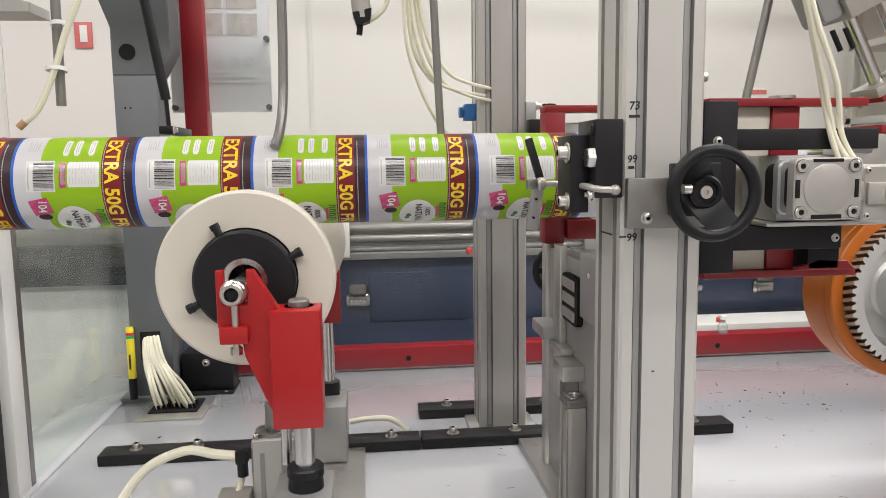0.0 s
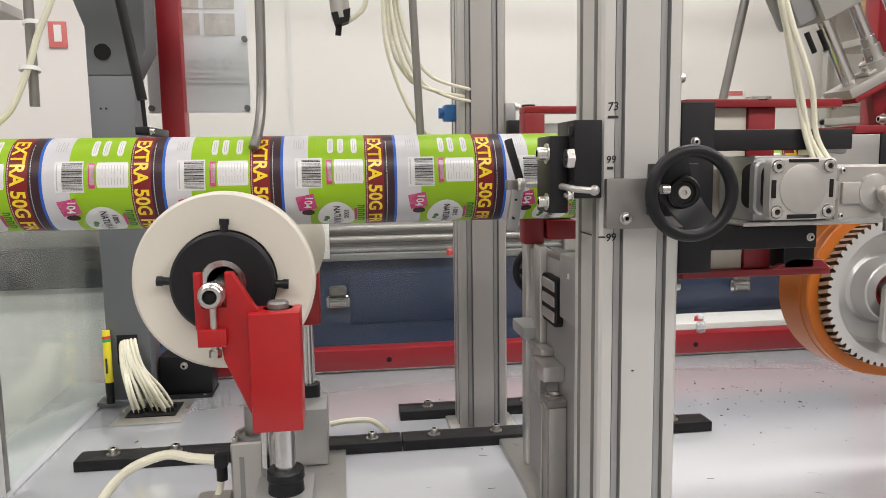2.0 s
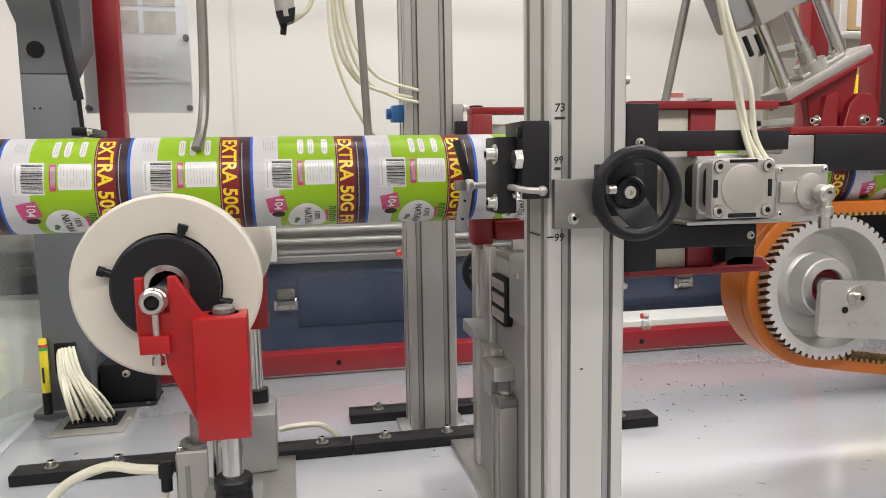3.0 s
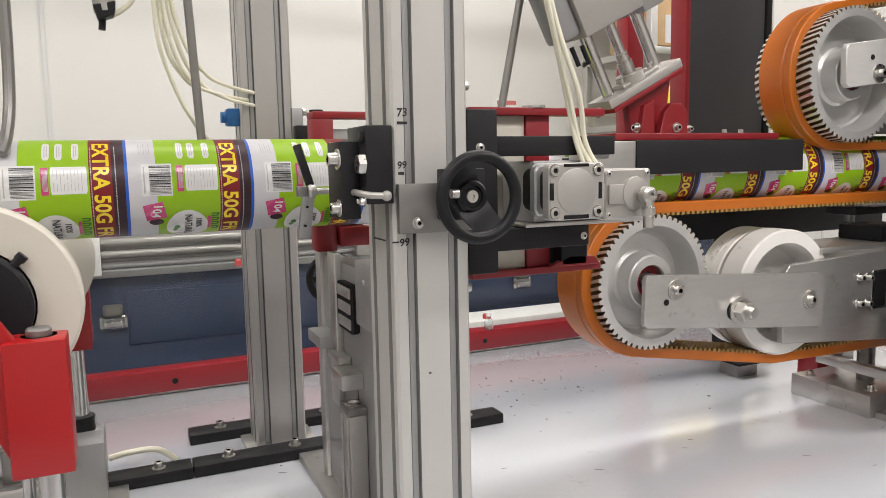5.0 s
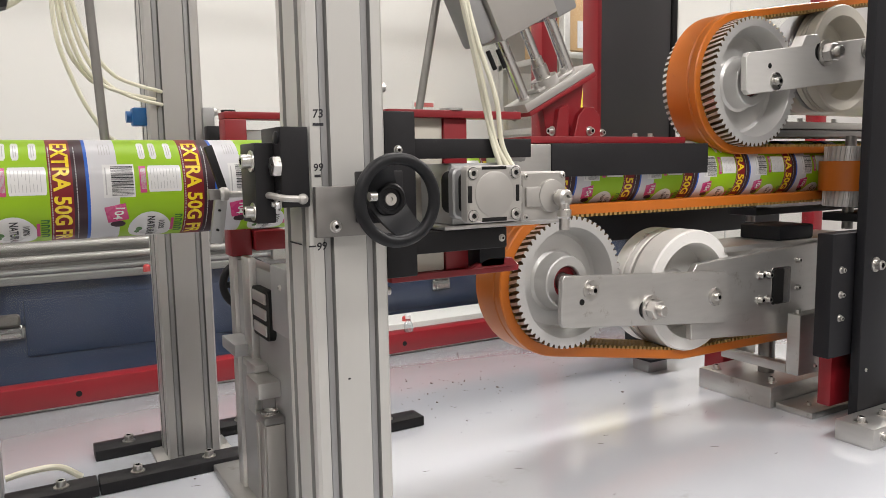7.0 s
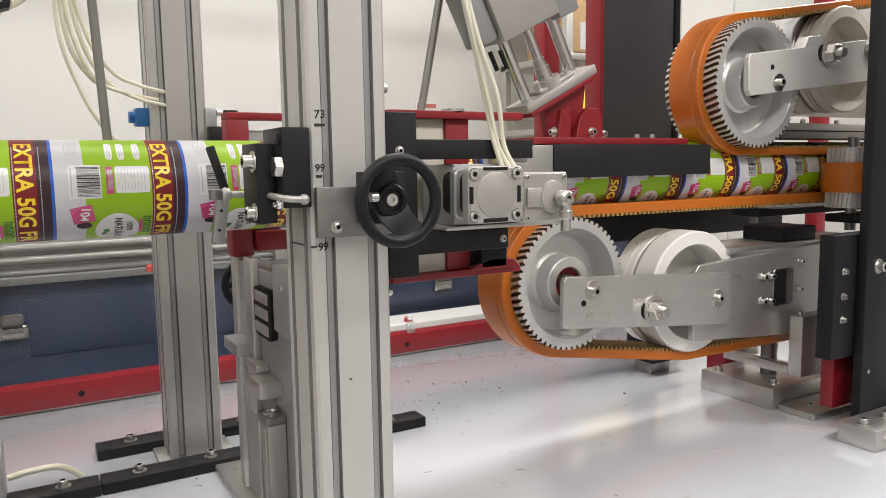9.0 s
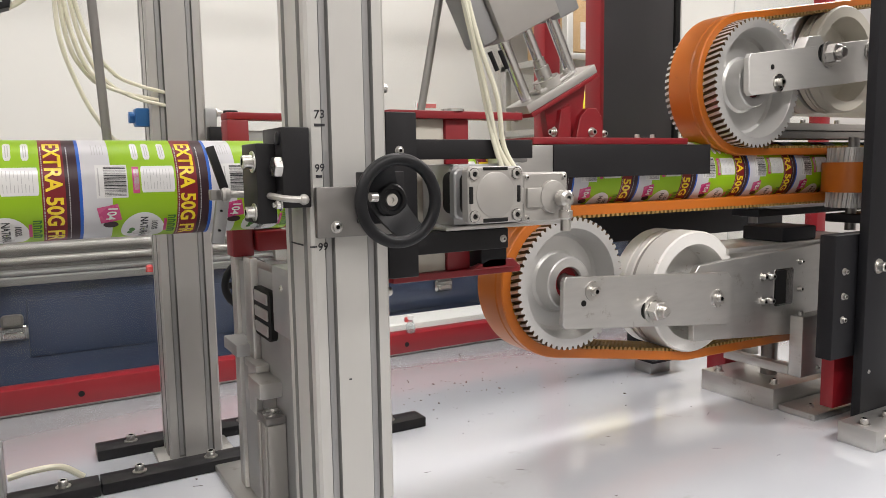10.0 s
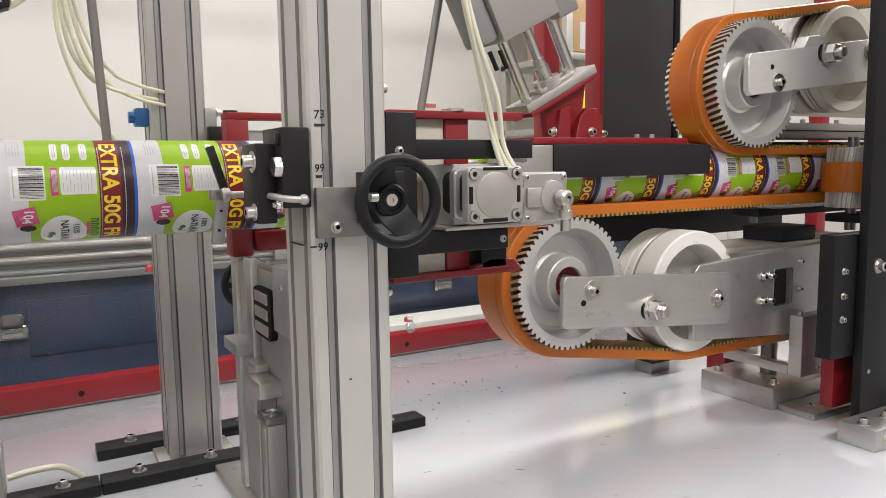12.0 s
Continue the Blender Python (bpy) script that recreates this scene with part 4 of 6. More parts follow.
    part("shaft", rod(B(), (-0.380, 1.0, 1.94), (-0.3865, 1.0, 1.455), 0.006), "darksteel", r)
    hose = part("hose", sweep(B(), [(-0.345, 0.985, 1.62), (-0.352, 0.985, 1.584), (-0.370, 0.985, 1.543), (-0.385, 0.985, 1.501), (-0.408, 0.985, 1.452), (-0.430, 0.985, 1.431)], 0.0042), "hose", r, "cream hose with a stained end")
    part("hose_end", rod(B(), (-0.4255, 0.985, 1.435), (-0.434, 0.985, 1.4275), 0.0046), "carton", r)
    for z, x in ((1.555, -0.377), (1.500, -0.386)):
        part("cable_tie", lathe(B(), (x, 0.992, z), (0, 0.15, 1), [(0.011, -0.0025), (0.0125, -0.0025), (0.0125, 0.0025), (0.011, 0.0025)], 16), "white", r)
    r = thing("film_guide_rod", -0.1, 0.97, 1.41, "bent grey steel rod resting on the film", "rod")
    part("shaft", sweep(B(), [(-0.098, 0.960, 1.94), (-0.0995, 0.958, 1.60), (-0.1005, 0.954, 1.50), (-0.102, 0.946, 1.45), (-0.1055, 0.933, 1.418), (-0.1105, 0.920, 1.398)], 0.0062), "darksteel", r)
    r = thing("film_guide_rod", 0.10, 1.03, 1.41, "straight grey steel rod behind the film", "rod")
    part("shaft", rod(B(), (0.082, 1.03, 1.94), (0.106, 1.03, 1.38), 0.0055), "darksteel", r)
    n = thing("spray_nozzle", -0.003, 1.0, 1.55, "grey nozzle with a black tip hanging from the beam", "nozzle")
    part("body", rod(B(), (-0.006, 1.0, 1.62), (0.0, 1.0, 1.566), 0.0125), "cast", n)
    part("stem", rod(B(), (-0.006, 1.0, 1.61), (-0.006, 1.0, 1.94), 0.006), "cast", n)
    part("clip", prism(B(), [(-0.013, 1.572), (0.012, 1.578), (0.010, 1.562), (-0.008, 1.555)], 0.988, 1.012), "plastic", n)
    part("tip", rod(B(), (-0.003, 1.0, 1.560), (-0.005, 1.0, 1.545), 0.004), "black", n)
    part("hose", sweep(B(), [(0.008, 1.0, 1.563), (0.020, 1.0, 1.571), (0.032, 1.0, 1.587), (0.04, 1.0, 1.64)], 0.0032), "hose", n)
    hz = thing("air_hoses", 0.1, 1.12, 1.6, "loop of cream air hoses hanging by the rear column", "hoses")
    for k, pts in enumerate(([(0.060, 1.12, 1.72), (0.061, 1.12, 1.614), (0.065, 1.12, 1.549), (0.083, 1.13, 1.492), (0.104, 1.14, 1.45), (0.134, 1.2, 1.422), (0.19, 1.24, 1.41)],
                             [(0.075, 1.13, 1.72), (0.079, 1.14, 1.621), (0.095, 1.15, 1.545), (0.125, 1.18, 1.503), (0.165, 1.2, 1.484), (0.21, 1.24, 1.478)],
                             [(0.080, 1.13, 1.72), (0.084, 1.14, 1.621), (0.104, 1.15, 1.55), (0.134, 1.18, 1.516), (0.165, 1.2, 1.504), (0.21, 1.24, 1.498)],
                             [(0.070, 1.12, 1.72), (0.072, 1.13, 1.61), (0.088, 1.14, 1.535), (0.115, 1.16, 1.500), (0.15, 1.19, 1.490), (0.20, 1.24, 1.486)],
                             [(0.064, 1.12, 1.72), (0.068, 1.13, 1.60), (0.078, 1.14, 1.54), (0.100, 1.16, 1.508), (0.116, 1.17, 1.497)])):
        part("hose", sweep(B(), pts, 0.003, 8), "hose", hz)
    part("tie", lathe(B(), (0.070, 1.128, 1.635), (0, 0, 1), [(0.016, -0.004), (0.018, -0.004), (0.018, 0.004), (0.016, 0.004)], 18), "white", hz)
    fh = thing("front_air_hose", -0.2, 0.83, TABLE, "cream air hose curling over the bed", "hose")
    part("hose", sweep(B(), [(-0.150, 0.797, 1.058), (-0.175, 0.80, 1.0605), (-0.211, 0.82, 1.058), (-0.257, 0.83, 1.036), (-0.286, 0.82, 1.0), (-0.30, 0.80, 0.95), (-0.30, 0.78, TABLE + 0.005)], 0.0055), "hose", fh)
    fh = thing("front_air_hose", -0.16, 0.79, TABLE, "cream air hose under the cylinder fitting", "hose")
    part("hose", sweep(B(), [(-0.145, 0.797, 1.038), (-0.150, 0.80, 1.02), (-0.165, 0.79, 0.99), (-0.19, 0.78, 0.94), (-0.21, 0.77, TABLE + 0.005)], 0.0035), "hose", fh)
    fh = thing("rear_air_hose", 0.03, 1.23, TABLE, "cream air hose behind the clamp rail", "hose")
    part("hose", sweep(B(), [(-0.04, 1.24, 0.93), (-0.01, 1.24, 0.934), (0.03, 1.245, 0.930), (0.06, 1.25, TABLE + 0.006)], 0.005), "hose", fh)

# ---------------------------------------------------------------- middle of the line


def film_clamp():
    t = thing("film_clamp", 0.215, 0.70, 1.33, "black steel clamp with grey fingers on the front column", "clamp")
    part("mount_block", box(B(), 0.2145, 0.2412, 0.676, 0.735, 1.342, 1.416, 0.0012), "charcoal", t)
    part("block", box(B(), 0.196, 0.2145, 0.696, 0.745, 1.327, 1.402, 0.0015), "charcoal", t)
    for z in (1.406, 1.352):
        part("dark_screw", lathe(B(), (0.2145, 0.685, z), (-1, 0, 0), [(0.006, 0), (0.006, 0.002), (0.004, 0.003), (0, 0.003)], 20), "black", t)
    for x, z, r in ((0.1955, 1.385, 0.0065), (0.1955, 1.338, 0.0055)):
        bolt(t, x, 0.705, z, (-1, 0, 0), r)
    lathe_b = lathe(B(), (0.2145, 0.683, 1.380), (-1, 0, 0), [(0, 0.007), (0.009, 0.007), (0.0102, 0.005), (0.0102, 0)], 6)
    part("hex_nut", lathe_b, "zinc", t)
    bolt(t, 0.2145, 0.684, 1.345, (-1, 0, 0), 0.004, "hex")
    part("pin", sweep(B(), [(0.2075, 0.705, 1.353), (0.2080, 0.688, 1.353), (0.2100, 0.673, 1.352), (0.2155, 0.666, 1.351), (0.2285, 0.665, 1.350)], 0.0032), "cast", t)
    bm = B()
    bmesh.ops.create_uvsphere(bm, u_segments=16, v_segments=10, radius=0.005, matrix=pose(0.2300, 0.665, 1.350))
    part("pin_knob", bm, "cast", t)
    part("cross_bar", rod(B(), (0.186, 0.80, 1.352), (0.216, 0.80, 1.3515), 0.0036), "cast", t)
    part("sleeve", lathe(B(), (0.2115, 0.80, 1.3515), (1, 0, 0), [(0.0036, 0), (0.0052, 0.0005), (0.0052, 0.019), (0.0036, 0.020)], 20), "zinc", t)
    part("bar_joint", lathe(B(), (0.1865, 0.80, 1.352), (1, 0, 0), [(0, 0), (0.0062, 0.001), (0.0075, 0.004), (0.0066, 0.009), (0.0040, 0.0105)], 20), "cast", t)
    part("square_end", box(B(), 0.1755, 0.1865, 0.7945, 0.8055, 1.3465, 1.3575, 0.001), "darksteel", t)
    part("finger_post", rod(B(), (0.193, 0.80, 1.352), (0.205, 0.862, 1.354), 0.0034), "cast", t)
    part("upper_finger", box(B(), -0.0045, 0.0045, -0.004, 0.004, 0, 0.05, 0.001, pose(0.207, 0.868, 1.356, -8, -15, 0)), "charcoal", t)
    part("lower_finger", box(B(), -0.007, 0.007, -0.004, 0.004, -0.058, 0, 0.001, pose(0.204, 0.862, 1.352, 4, 8, 0)), "greysteel", t)
    for k in (0.018, 0.040):
        part("hole", rod(B(), (0.2025 - k * 0.14, 0.856, 1.350 - k), (0.2025 - k * 0.14, 0.862, 1.350 - k), 0.0014, seg=10), "socket", t)


def lift_unit():
    """Upright plate with a slide, gauge and cylinder between the columns."""
    t = thing("lift_slide", 0.27, 0.95, TABLE, "grey machined upright plate with slide and cylinder", "slide unit")
    part("upright_plate", box(B(), 0.268, 0.292, 0.80, 1.075, TABLE + 0.012, 1.25, 0.002), "greysteel", t)
    part("front_plate", box(B(), 0.262, 0.296, 0.765, 0.80, TABLE + 0.012, 1.262, 0.002), "greysteel", t)
    part("rear_plate", box(B(), 0.262, 0.285, 1.060, 1.085, TABLE + 0.012, 1.262, 0.002), "milled", t)
    part("base_plate", box(B(), 0.243, 0.33, 0.77, 1.172, TABLE, TABLE + 0.012, 0.002), "milled", t)
    part("top_block", box(B(), 0.251, 0.296, 0.775, 0.848, 1.19, 1.268, 0.002), "greysteel", t)
    part("slide_rail", box(B(), 0.258, 0.268, 0.965, 1.0, 1.05, 1.262, 0.0015), "milled", t)
    part("carriage_frame", prism_x(0.2600, 0.268, rounded(0.888, 0.962, 1.165, 1.228, 0.010)), "socket", t)
    for z in (1.217, 1.197, 1.177):
        part("carriage", box(B(), 0.2575, 0.2600, 0.898, 0.952, z - 0.0068, z + 0.0068, 0.001), "milled", t)
    part("stop_block", box(B(), 0.240, 0.268, 0.985, 1.055, 1.128, 1.145, 0.0015), "greysteel", t)
    part("stop_block", box(B(), 0.240, 0.268, 0.880, 0.935, 1.098, 1.118, 0.0015), "milled", t)
    part("stop_block", box(B(), 0.250, 0.268, 0.93, 0.985, 1.118, 1.128, 0.0015), "milled", t)
    # thin dark sheet paints the shade of a slot not cut into the plate
    part("recess_shade", box(B(), 0.2672, 0.2682, 0.905, 0.985, 0.985, 1.105, 0), "groove", t)
    bm = box(B(), 0.244, 0.2675, 0.868, 0.906, 0.930, 1.068, 0.002)
    for y in (0.870, 0.895):
        box(bm, 0.2415, 0.2440, y, y + 0.009, 0.930, 1.066, 0.0008)
    cyl = part("cylinder", bm, "cast", t, "profiled aluminium air cylinder")
    part("cylinder_cap", box(B(), 0.2425, 0.2675, 0.867, 0.907, 1.0685, 1.078, 0.0015), "darksteel", cyl)
    part("cap_ring", lathe(B(), (0.2550, 0.887, 1.078), (0, 0, 1), [(0.0105, 0), (0.0105, 0.003), (0.0075, 0.003), (0.0065, 0.0005), (0, 0.0005)], 24), "zinc", cyl)
    bolt(t, 0.251, 0.812, 1.245, (-1, 0, 0), 0.003, "button")
    part("ink_mark", box(B(), 0.2612, 0.2619, 0.775, 0.79, 1.06, 1.10, 0), "darksteel", t)
    # hand wheel rim of the far slide
    w = thing("rear_handwheel", 0.30, 1.15, 1.2, "black plastic handwheel on the far side of the slide", "handwheel")
    part("rim", torus(B(), (0.304, 1.15, 1.20), (0, 1, 0), 0.036, 0.006), "plastic", w)
    part("shaft", rod(B(), (0.304, 1.075, 1.20), (0.304, 1.16, 1.20), 0.006), "steel", w)
    part("spoke", box(B(), 0.271, 0.337, 1.146, 1.154, 1.195, 1.205, 0.002), "plastic", w)
    # red yoke behind the film
    r = thing("red_yoke", 0.28, 1.08, 1.25, "dark red painted yoke behind the film tube", "bracket")
    part("side_bar", box(B(), 0.258, 0.288, 1.05, 1.085, 1.255, 1.446, 0.002), "red", r)
    part("top_bar", box(B(), 0.258, 0.36, 1.05, 1.085, 1.446, 1.456, 0.0015), "red", r)
    part("foot_bar", box(B(), 0.290, 0.335, 1.04, 1.085, 1.262, 1.29, 0.002), "red", r)
    part("grey_plate", box(B(), 0.289, 0.345, 1.07, 1.09, 1.29, 1.432, 0.002), "greysteel", r)
    part("bolt_head", lathe(B(), (0.268, 1.068, 1.456), (0, 0, 1), [(0.010, 0), (0.010, 0.003), (0, 0.003)], 20), "charcoal", r)


def prism_x(x0, x1, pts):
    bm = prism(B(), pts, 0, 1, 0)
    for v in bm.verts:
        v.co = Vector((x0 + (x1 - x0) * v.co.y, v.co.x, v.co.z))
    bmesh.ops.recalc_face_normals(bm, faces=bm.faces)
    return bm


def torus(bm, c, axis, R, r, seg=56, ring=14):
    return lathe(bm, c, axis, [(R + r * math.cos(2 * math.pi * i / ring), r * math.sin(2 * math.pi * i / ring)) for i in range(ring + 1)], seg)


def handwheel():
    t = thing("handwheel", 0.297, 0.62, 1.30, "black plastic handwheel on a steel plate", "handwheel")
    c = Vector((0.2995, 0.61, 1.348))
    part("rim", torus(B(), c, (0, 1, 0), 0.0372, 0.0056), "plastic", t)
    bm = B()
    d, w = Vector((math.cos(radians(115)), 0, math.sin(radians(115)))), Vector((-math.sin(radians(115)), 0, math.cos(radians(115))))
    rows = []
    for k in range(9):
        u = -0.0345 + 0.069 * k / 8
        back = 0.026 * (1 - (abs(u) / 0.0345) ** 2) - 0.001
        half = 0.0125 + 0.0045 * (1 - abs(u) / 0.0345)
        rows.append([bm.verts.new(c + d * u + w * side * half + Vector((0, back + dy, 0))) for side, dy in ((-1, 0), (1, 0), (1, 0.006), (-1, 0.006))])
    for a, b in zip(rows, rows[1:]):
        for q in range(4):
            bm.faces.new((a[q], a[(q + 1) % 4], b[(q + 1) % 4], b[q]))
    bm.faces.new(rows[0])
    bm.faces.new(rows[-1][::-1])
    bmesh.ops.recalc_face_normals(bm, faces=bm.faces)
    part("web", bm, "plastic", t)
    hub = part("hub", lathe(B(), c + Vector((0.003, 0.024, 0)), (0, -1, 0), [(0.0155, -0.012), (0.0155, 0.003), (0.0135, 0.005), (0.0105, 0.005), (0.0095, 0.0025), (0.0062, 0.0025)], 32), "plastic", t)
    part("hub_screw", lathe(B(), c + Vector((0.003, 0.024, 0)), (0, -1, 0), [(0.0062, 0.0025), (0.0058, 0.004), (0.0022, 0.004), (0.0020, 0.002), (0, 0.002)], 20), "zinc", hub)
    part("grip_pin", rod(B(), (0.2735, 0.615, 1.352), (0.2805, 0.615, 1.352), 0.0042), "zinc", t)
    part("spindle", rod(B(), (c.x + 0.003, 0.635, c.z), (c.x + 0.003, 0.672, c.z), 0.007), "darksteel", t)
    part("bearing_block", box(B(), 0.283, 0.325, 0.648, 0.6695, 1.325, 1.374, 0.0015), "charcoal", t)
    plate = part("mount_plate", box(B(), 0.2440, 0.327, 0.670, 0.6785, 1.3125, 1.3605, 0.0012), "darksteel", t, "dull steel mounting plate")
    bolt(plate, 0.2630, 0.670, 1.3225, (0, -1, 0), 0.0048, "button")


def bracket_unit():
    """Dark bracket, red frame and clamping cylinder on the east side of the front column."""
    t = thing("dark_bracket", 0.37, 0.72, 1.26, "charcoal steel bracket with two arms beside the column", "bracket")
    part("upright", box(B(), 0.3312, 0.3665, 0.700, 0.735, 1.262, 1.434, 0.0015), "charcoal", t)
    part("strip", box(B(), 0.3207, 0.3312, 0.702, 0.73, 1.240, 1.465, 0.001), "alu", t)
    for z in (1.458, 1.247):
        bolt(t, 0.3312, 0.712, z, (1, 0, 0), 0.0045)
    part("upper_arm", box(B(), 0.3665, 0.520, 0.705, 0.745, 1.3855, 1.4065, 0.0012), "charcoal", t)
    part("lower_arm", box(B(), 0.3665, 0.485, 0.705, 0.745, 1.284, 1.307, 0.0012), "charcoal", t)
    bolt(t, 0.346, 0.700, 1.3945, (0, -1, 0), 0.004, "button")
    bolt(t, 0.478, 0.705, 1.295, (0, -1, 0), 0.0035, "button")
    r = thing("clamping_bridge", 0.48, 0.79, 1.24, "dark red painted frame with pale plates", "frame")
    part("top_bar", box(B(), 0.372, 0.557, 0.775, 0.80, 1.4335, 1.4425, 0.001), "red", r)
    part("bottom_bar", box(B(), 0.372, 0.552, 0.775, 0.80, 1.243, 1.2515, 0.001), "red", r)
    part("upright", box(B(), 0.449, 0.481, 0.782, 0.80, 1.2515, 1.4335, 0.001), "red", r)
    part("pale_plate", box(B(), 0.385, 0.4485, 0.786, 0.796, 1.2515, 1.4335, 0.001), "nylon", r)
    part("cap", lathe(B(), (0.462, 0.787, 1.4425), (0, 0, 1), [(0.014, 0), (0.014, 0.003), (0, 0.003)], 24), "steel", r)
    for z in (1.438, 1.2475):
        bolt(r, 0.556 if z > 1.3 else 0.551, 0.788, z, (1, 0, 0), 0.0045)
    part("foot_block", box(B(), 0.487, 0.525, 0.765, 0.80, 1.252, 1.284, 0.002), "blackpaint", r)
    part("foot_wedge", prism(B(), [(0.47, 1.2515), (0.545, 1.2515), (0.535, 1.262), (0.50, 1.264)], 0.765, 0.774, 0.001), "red", r)
    c = thing("air_cylinder", 0.41, 0.66, 1.31, "compact cast aluminium air cylinder with four corner screws", "air cylinder")
    part("end_cap", prism(B(), rounded(0.3795, 0.4445, 1.3215, 1.3775, 0.006), 0.620, 0.634, 0.002), "cast", c)
    part("barrel", prism(B(), rounded(0.396, 0.440, 1.327, 1.372, 0.010), 0.634, 0.70, 0.001), "socket", c)
    part("ribs", prism(B(), rounded(0.405, 0.448, 1.3215, 1.3775, 0.006), 0.693, 0.704, 0.002), "greysteel", c)
    part("body_band", prism(B(), rounded(0.390, 0.444, 1.323, 1.3755, 0.008), 0.664, 0.676, 0.002), "greysteel", c)
    part("boss", lathe(B(), (0.4105, 0.620, 1.3495), (0, -1, 0), [(0.0225, -0.001), (0.0225, 0.0005), (0.0215, 0.001), (0, 0.001)], 40), "cast", c)
    for x in (0.3855, 0.4355):
        for z in (1.329, 1.370):
            part("counterbore", lathe(B(), (x, 0.620, z), (0, -1, 0), [(0.0068, 0), (0.0066, 0.0009), (0.0060, 0.0009), (0.0058, 0.0003), (0, 0.0003)], 24), ["cast"], c)
            sc = part("screw", lathe(B(), (x, 0.6195, z), (0, -1, 0), [(0.0054, 0), (0.0054, 0.0012), (0.0048, 0.0018), (0.0027, 0.0018), (0.0027, 0.0004), (0, 0.0004)], 24), "zinc", c)
            part("screw_socket", lathe(B(), (x, 0.6190, z), (0, -1, 0), [(0.0027, 0), (0.0027, 0.0003), (0, 0.0003)], 6), "socket", sc)
            # black ring paints the shadow round the screw head
            part("shadow_gap", lathe(B(), (x, 0.6196, z), (0, -1, 0), [(0.0058, 0), (0.0058, 0.0003), (0.0054, 0.0003), (0.0054, 0)], 24), "socket", c)
    for x0, x1, z0, z1 in ((0.396, 0.425, 1.373, 1.3765), (0.396, 0.425, 1.3225, 1.326), (0.3805, 0.3845, 1.341, 1.358), (0.4365, 0.4405, 1.341, 1.358)):
        part("slot", box(B(), x0, x1, 0.6193, 0.622, z0 + (0.0005 if z0 > 1.33 else 0.0), z1 + (0.0 if z0 > 1.33 else 0.0005), 0.0005), "socket", c)
    part("neck", box(B(), 0.443, 0.465, 0.645, 0.66, 1.337, 1.355, 0.002), "cast", c)
    part("rear_mount", box(B(), 0.412, 0.50, 0.704, 0.775, 1.313, 1.380, 0.002), "greysteel", c)
    v = thing("valve_block", 0.49, 0.66, 1.31, "cast aluminium valve block with an elbow fitting", "valve")
    part("body", prism(B(), rounded(0.462, 0.522, 1.317, 1.370, 0.004), 0.645, 0.690, 0.002), "cast", v)
    part("boss", lathe(B(), (0.500, 0.645, 1.344), (0, -1, 0), [(0.018, 0), (0.017, 0.004), (0.009, 0.006), (0, 0.006)], 28), "cast", v)
    part("raised_pad", box(B(), 0.466, 0.487, 0.642, 0.646, 1.333, 1.354, 0.0015), "cast", v)
    for x in (0.467, 0.516):
        for z in (1.322, 1.365):
            bolt(v, x, 0.645, z, (0, -1, 0), 0.0028, "button")
    e = part("elbow", lathe(B(), (0.506, 0.640, 1.342), (0, -1, 0), [(0.007, 0), (0.007, 0.004), (0.009, 0.004), (0.009, 0.014), (0.006, 0.0165), (0.003, 0.0165), (0.003, 0.012), (0, 0.012)], 24), "zinc", v)
    bm = lathe(B(), (0.506, 0.629, 1.342), (0, 0, -1), [(0.0058, 0.0), (0.0058, 0.012), (0.0075, 0.013), (0.0075, 0.02), (0.0055, 0.022), (0.0055, 0.034), (0.003, 0.034), (0, 0.03)], 20)
    part("elbow_leg", bm, "zinc", e)
    part("lower_plate", box(B(), 0.40, 0.56, 0.70, 0.775, 1.308, 1.3125, 0.001), "milled", v)
    h = thing("cylinder_hoses", 0.46, 0.70, 1.38, "pair of cream air hoses down to the cylinder", "hoses")
    part("hose", sweep(B(), [(0.413, 0.70, 1.60), (0.427, 0.70, 1.552), (0.440, 0.70, 1.506), (0.456, 0.70, 1.447), (0.468, 0.70, 1.40), (0.483, 0.69, 1.366)], 0.0028), "hose", h)
    part("hose", sweep(B(), [(0.422, 0.70, 1.60), (0.431, 0.70, 1.553), (0.443, 0.696, 1.507), (0.464, 0.694, 1.450), (0.476, 0.70, 1.40), (0.490, 0.69, 1.366)], 0.0028), "hose", h)
    part("hose", sweep(B(), [(0.417, 0.705, 1.60), (0.430, 0.707, 1.552), (0.444, 0.707, 1.500), (0.457, 0.705, 1.44), (0.464, 0.70, 1.40), (0.472, 0.695, 1.372)], 0.0028), "hose", h)
    s = thing("stay_rod", 0.56, 1.03, 1.42, "slanting dark steel stay rod", "rod")
    part("shaft", rod(B(), (0.648, 1.03, 1.932), (0.541, 1.03, 1.42), 0.0062), "darksteel", s)


# ---------------------------------------------------------------- east: drive belts


def loop(wheels, n=64):
    """Points and outward normals, in (x, z), of a belt line round the outside of (x, z, radius) wheels, clockwise."""
    cs = [(Vector((x, z)), r) for x, z, r in wheels]
    leave = []
    for (c1, r1), (c2, r2) in zip(cs, cs[1:] + cs[:1]):
        d = c2 - c1
        leave.append(math.atan2(d.y, d.x) + math.acos((r1 - r2) / d.length))
    pts = []
    for k, (c, r) in enumerate(cs):
        a0, a1 = leave[k - 1], leave[k]
        while a1 > a0:
            a1 -= 2 * math.pi
        m = max(4, int(n * (a0 - a1) / math.pi))
        for i in range(m + 1):
            a = a0 + (a1 - a0) * i / m
            nrm = Vector((math.cos(a), math.sin(a)))
            pts.append((c + r * nrm, nrm))
    return pts


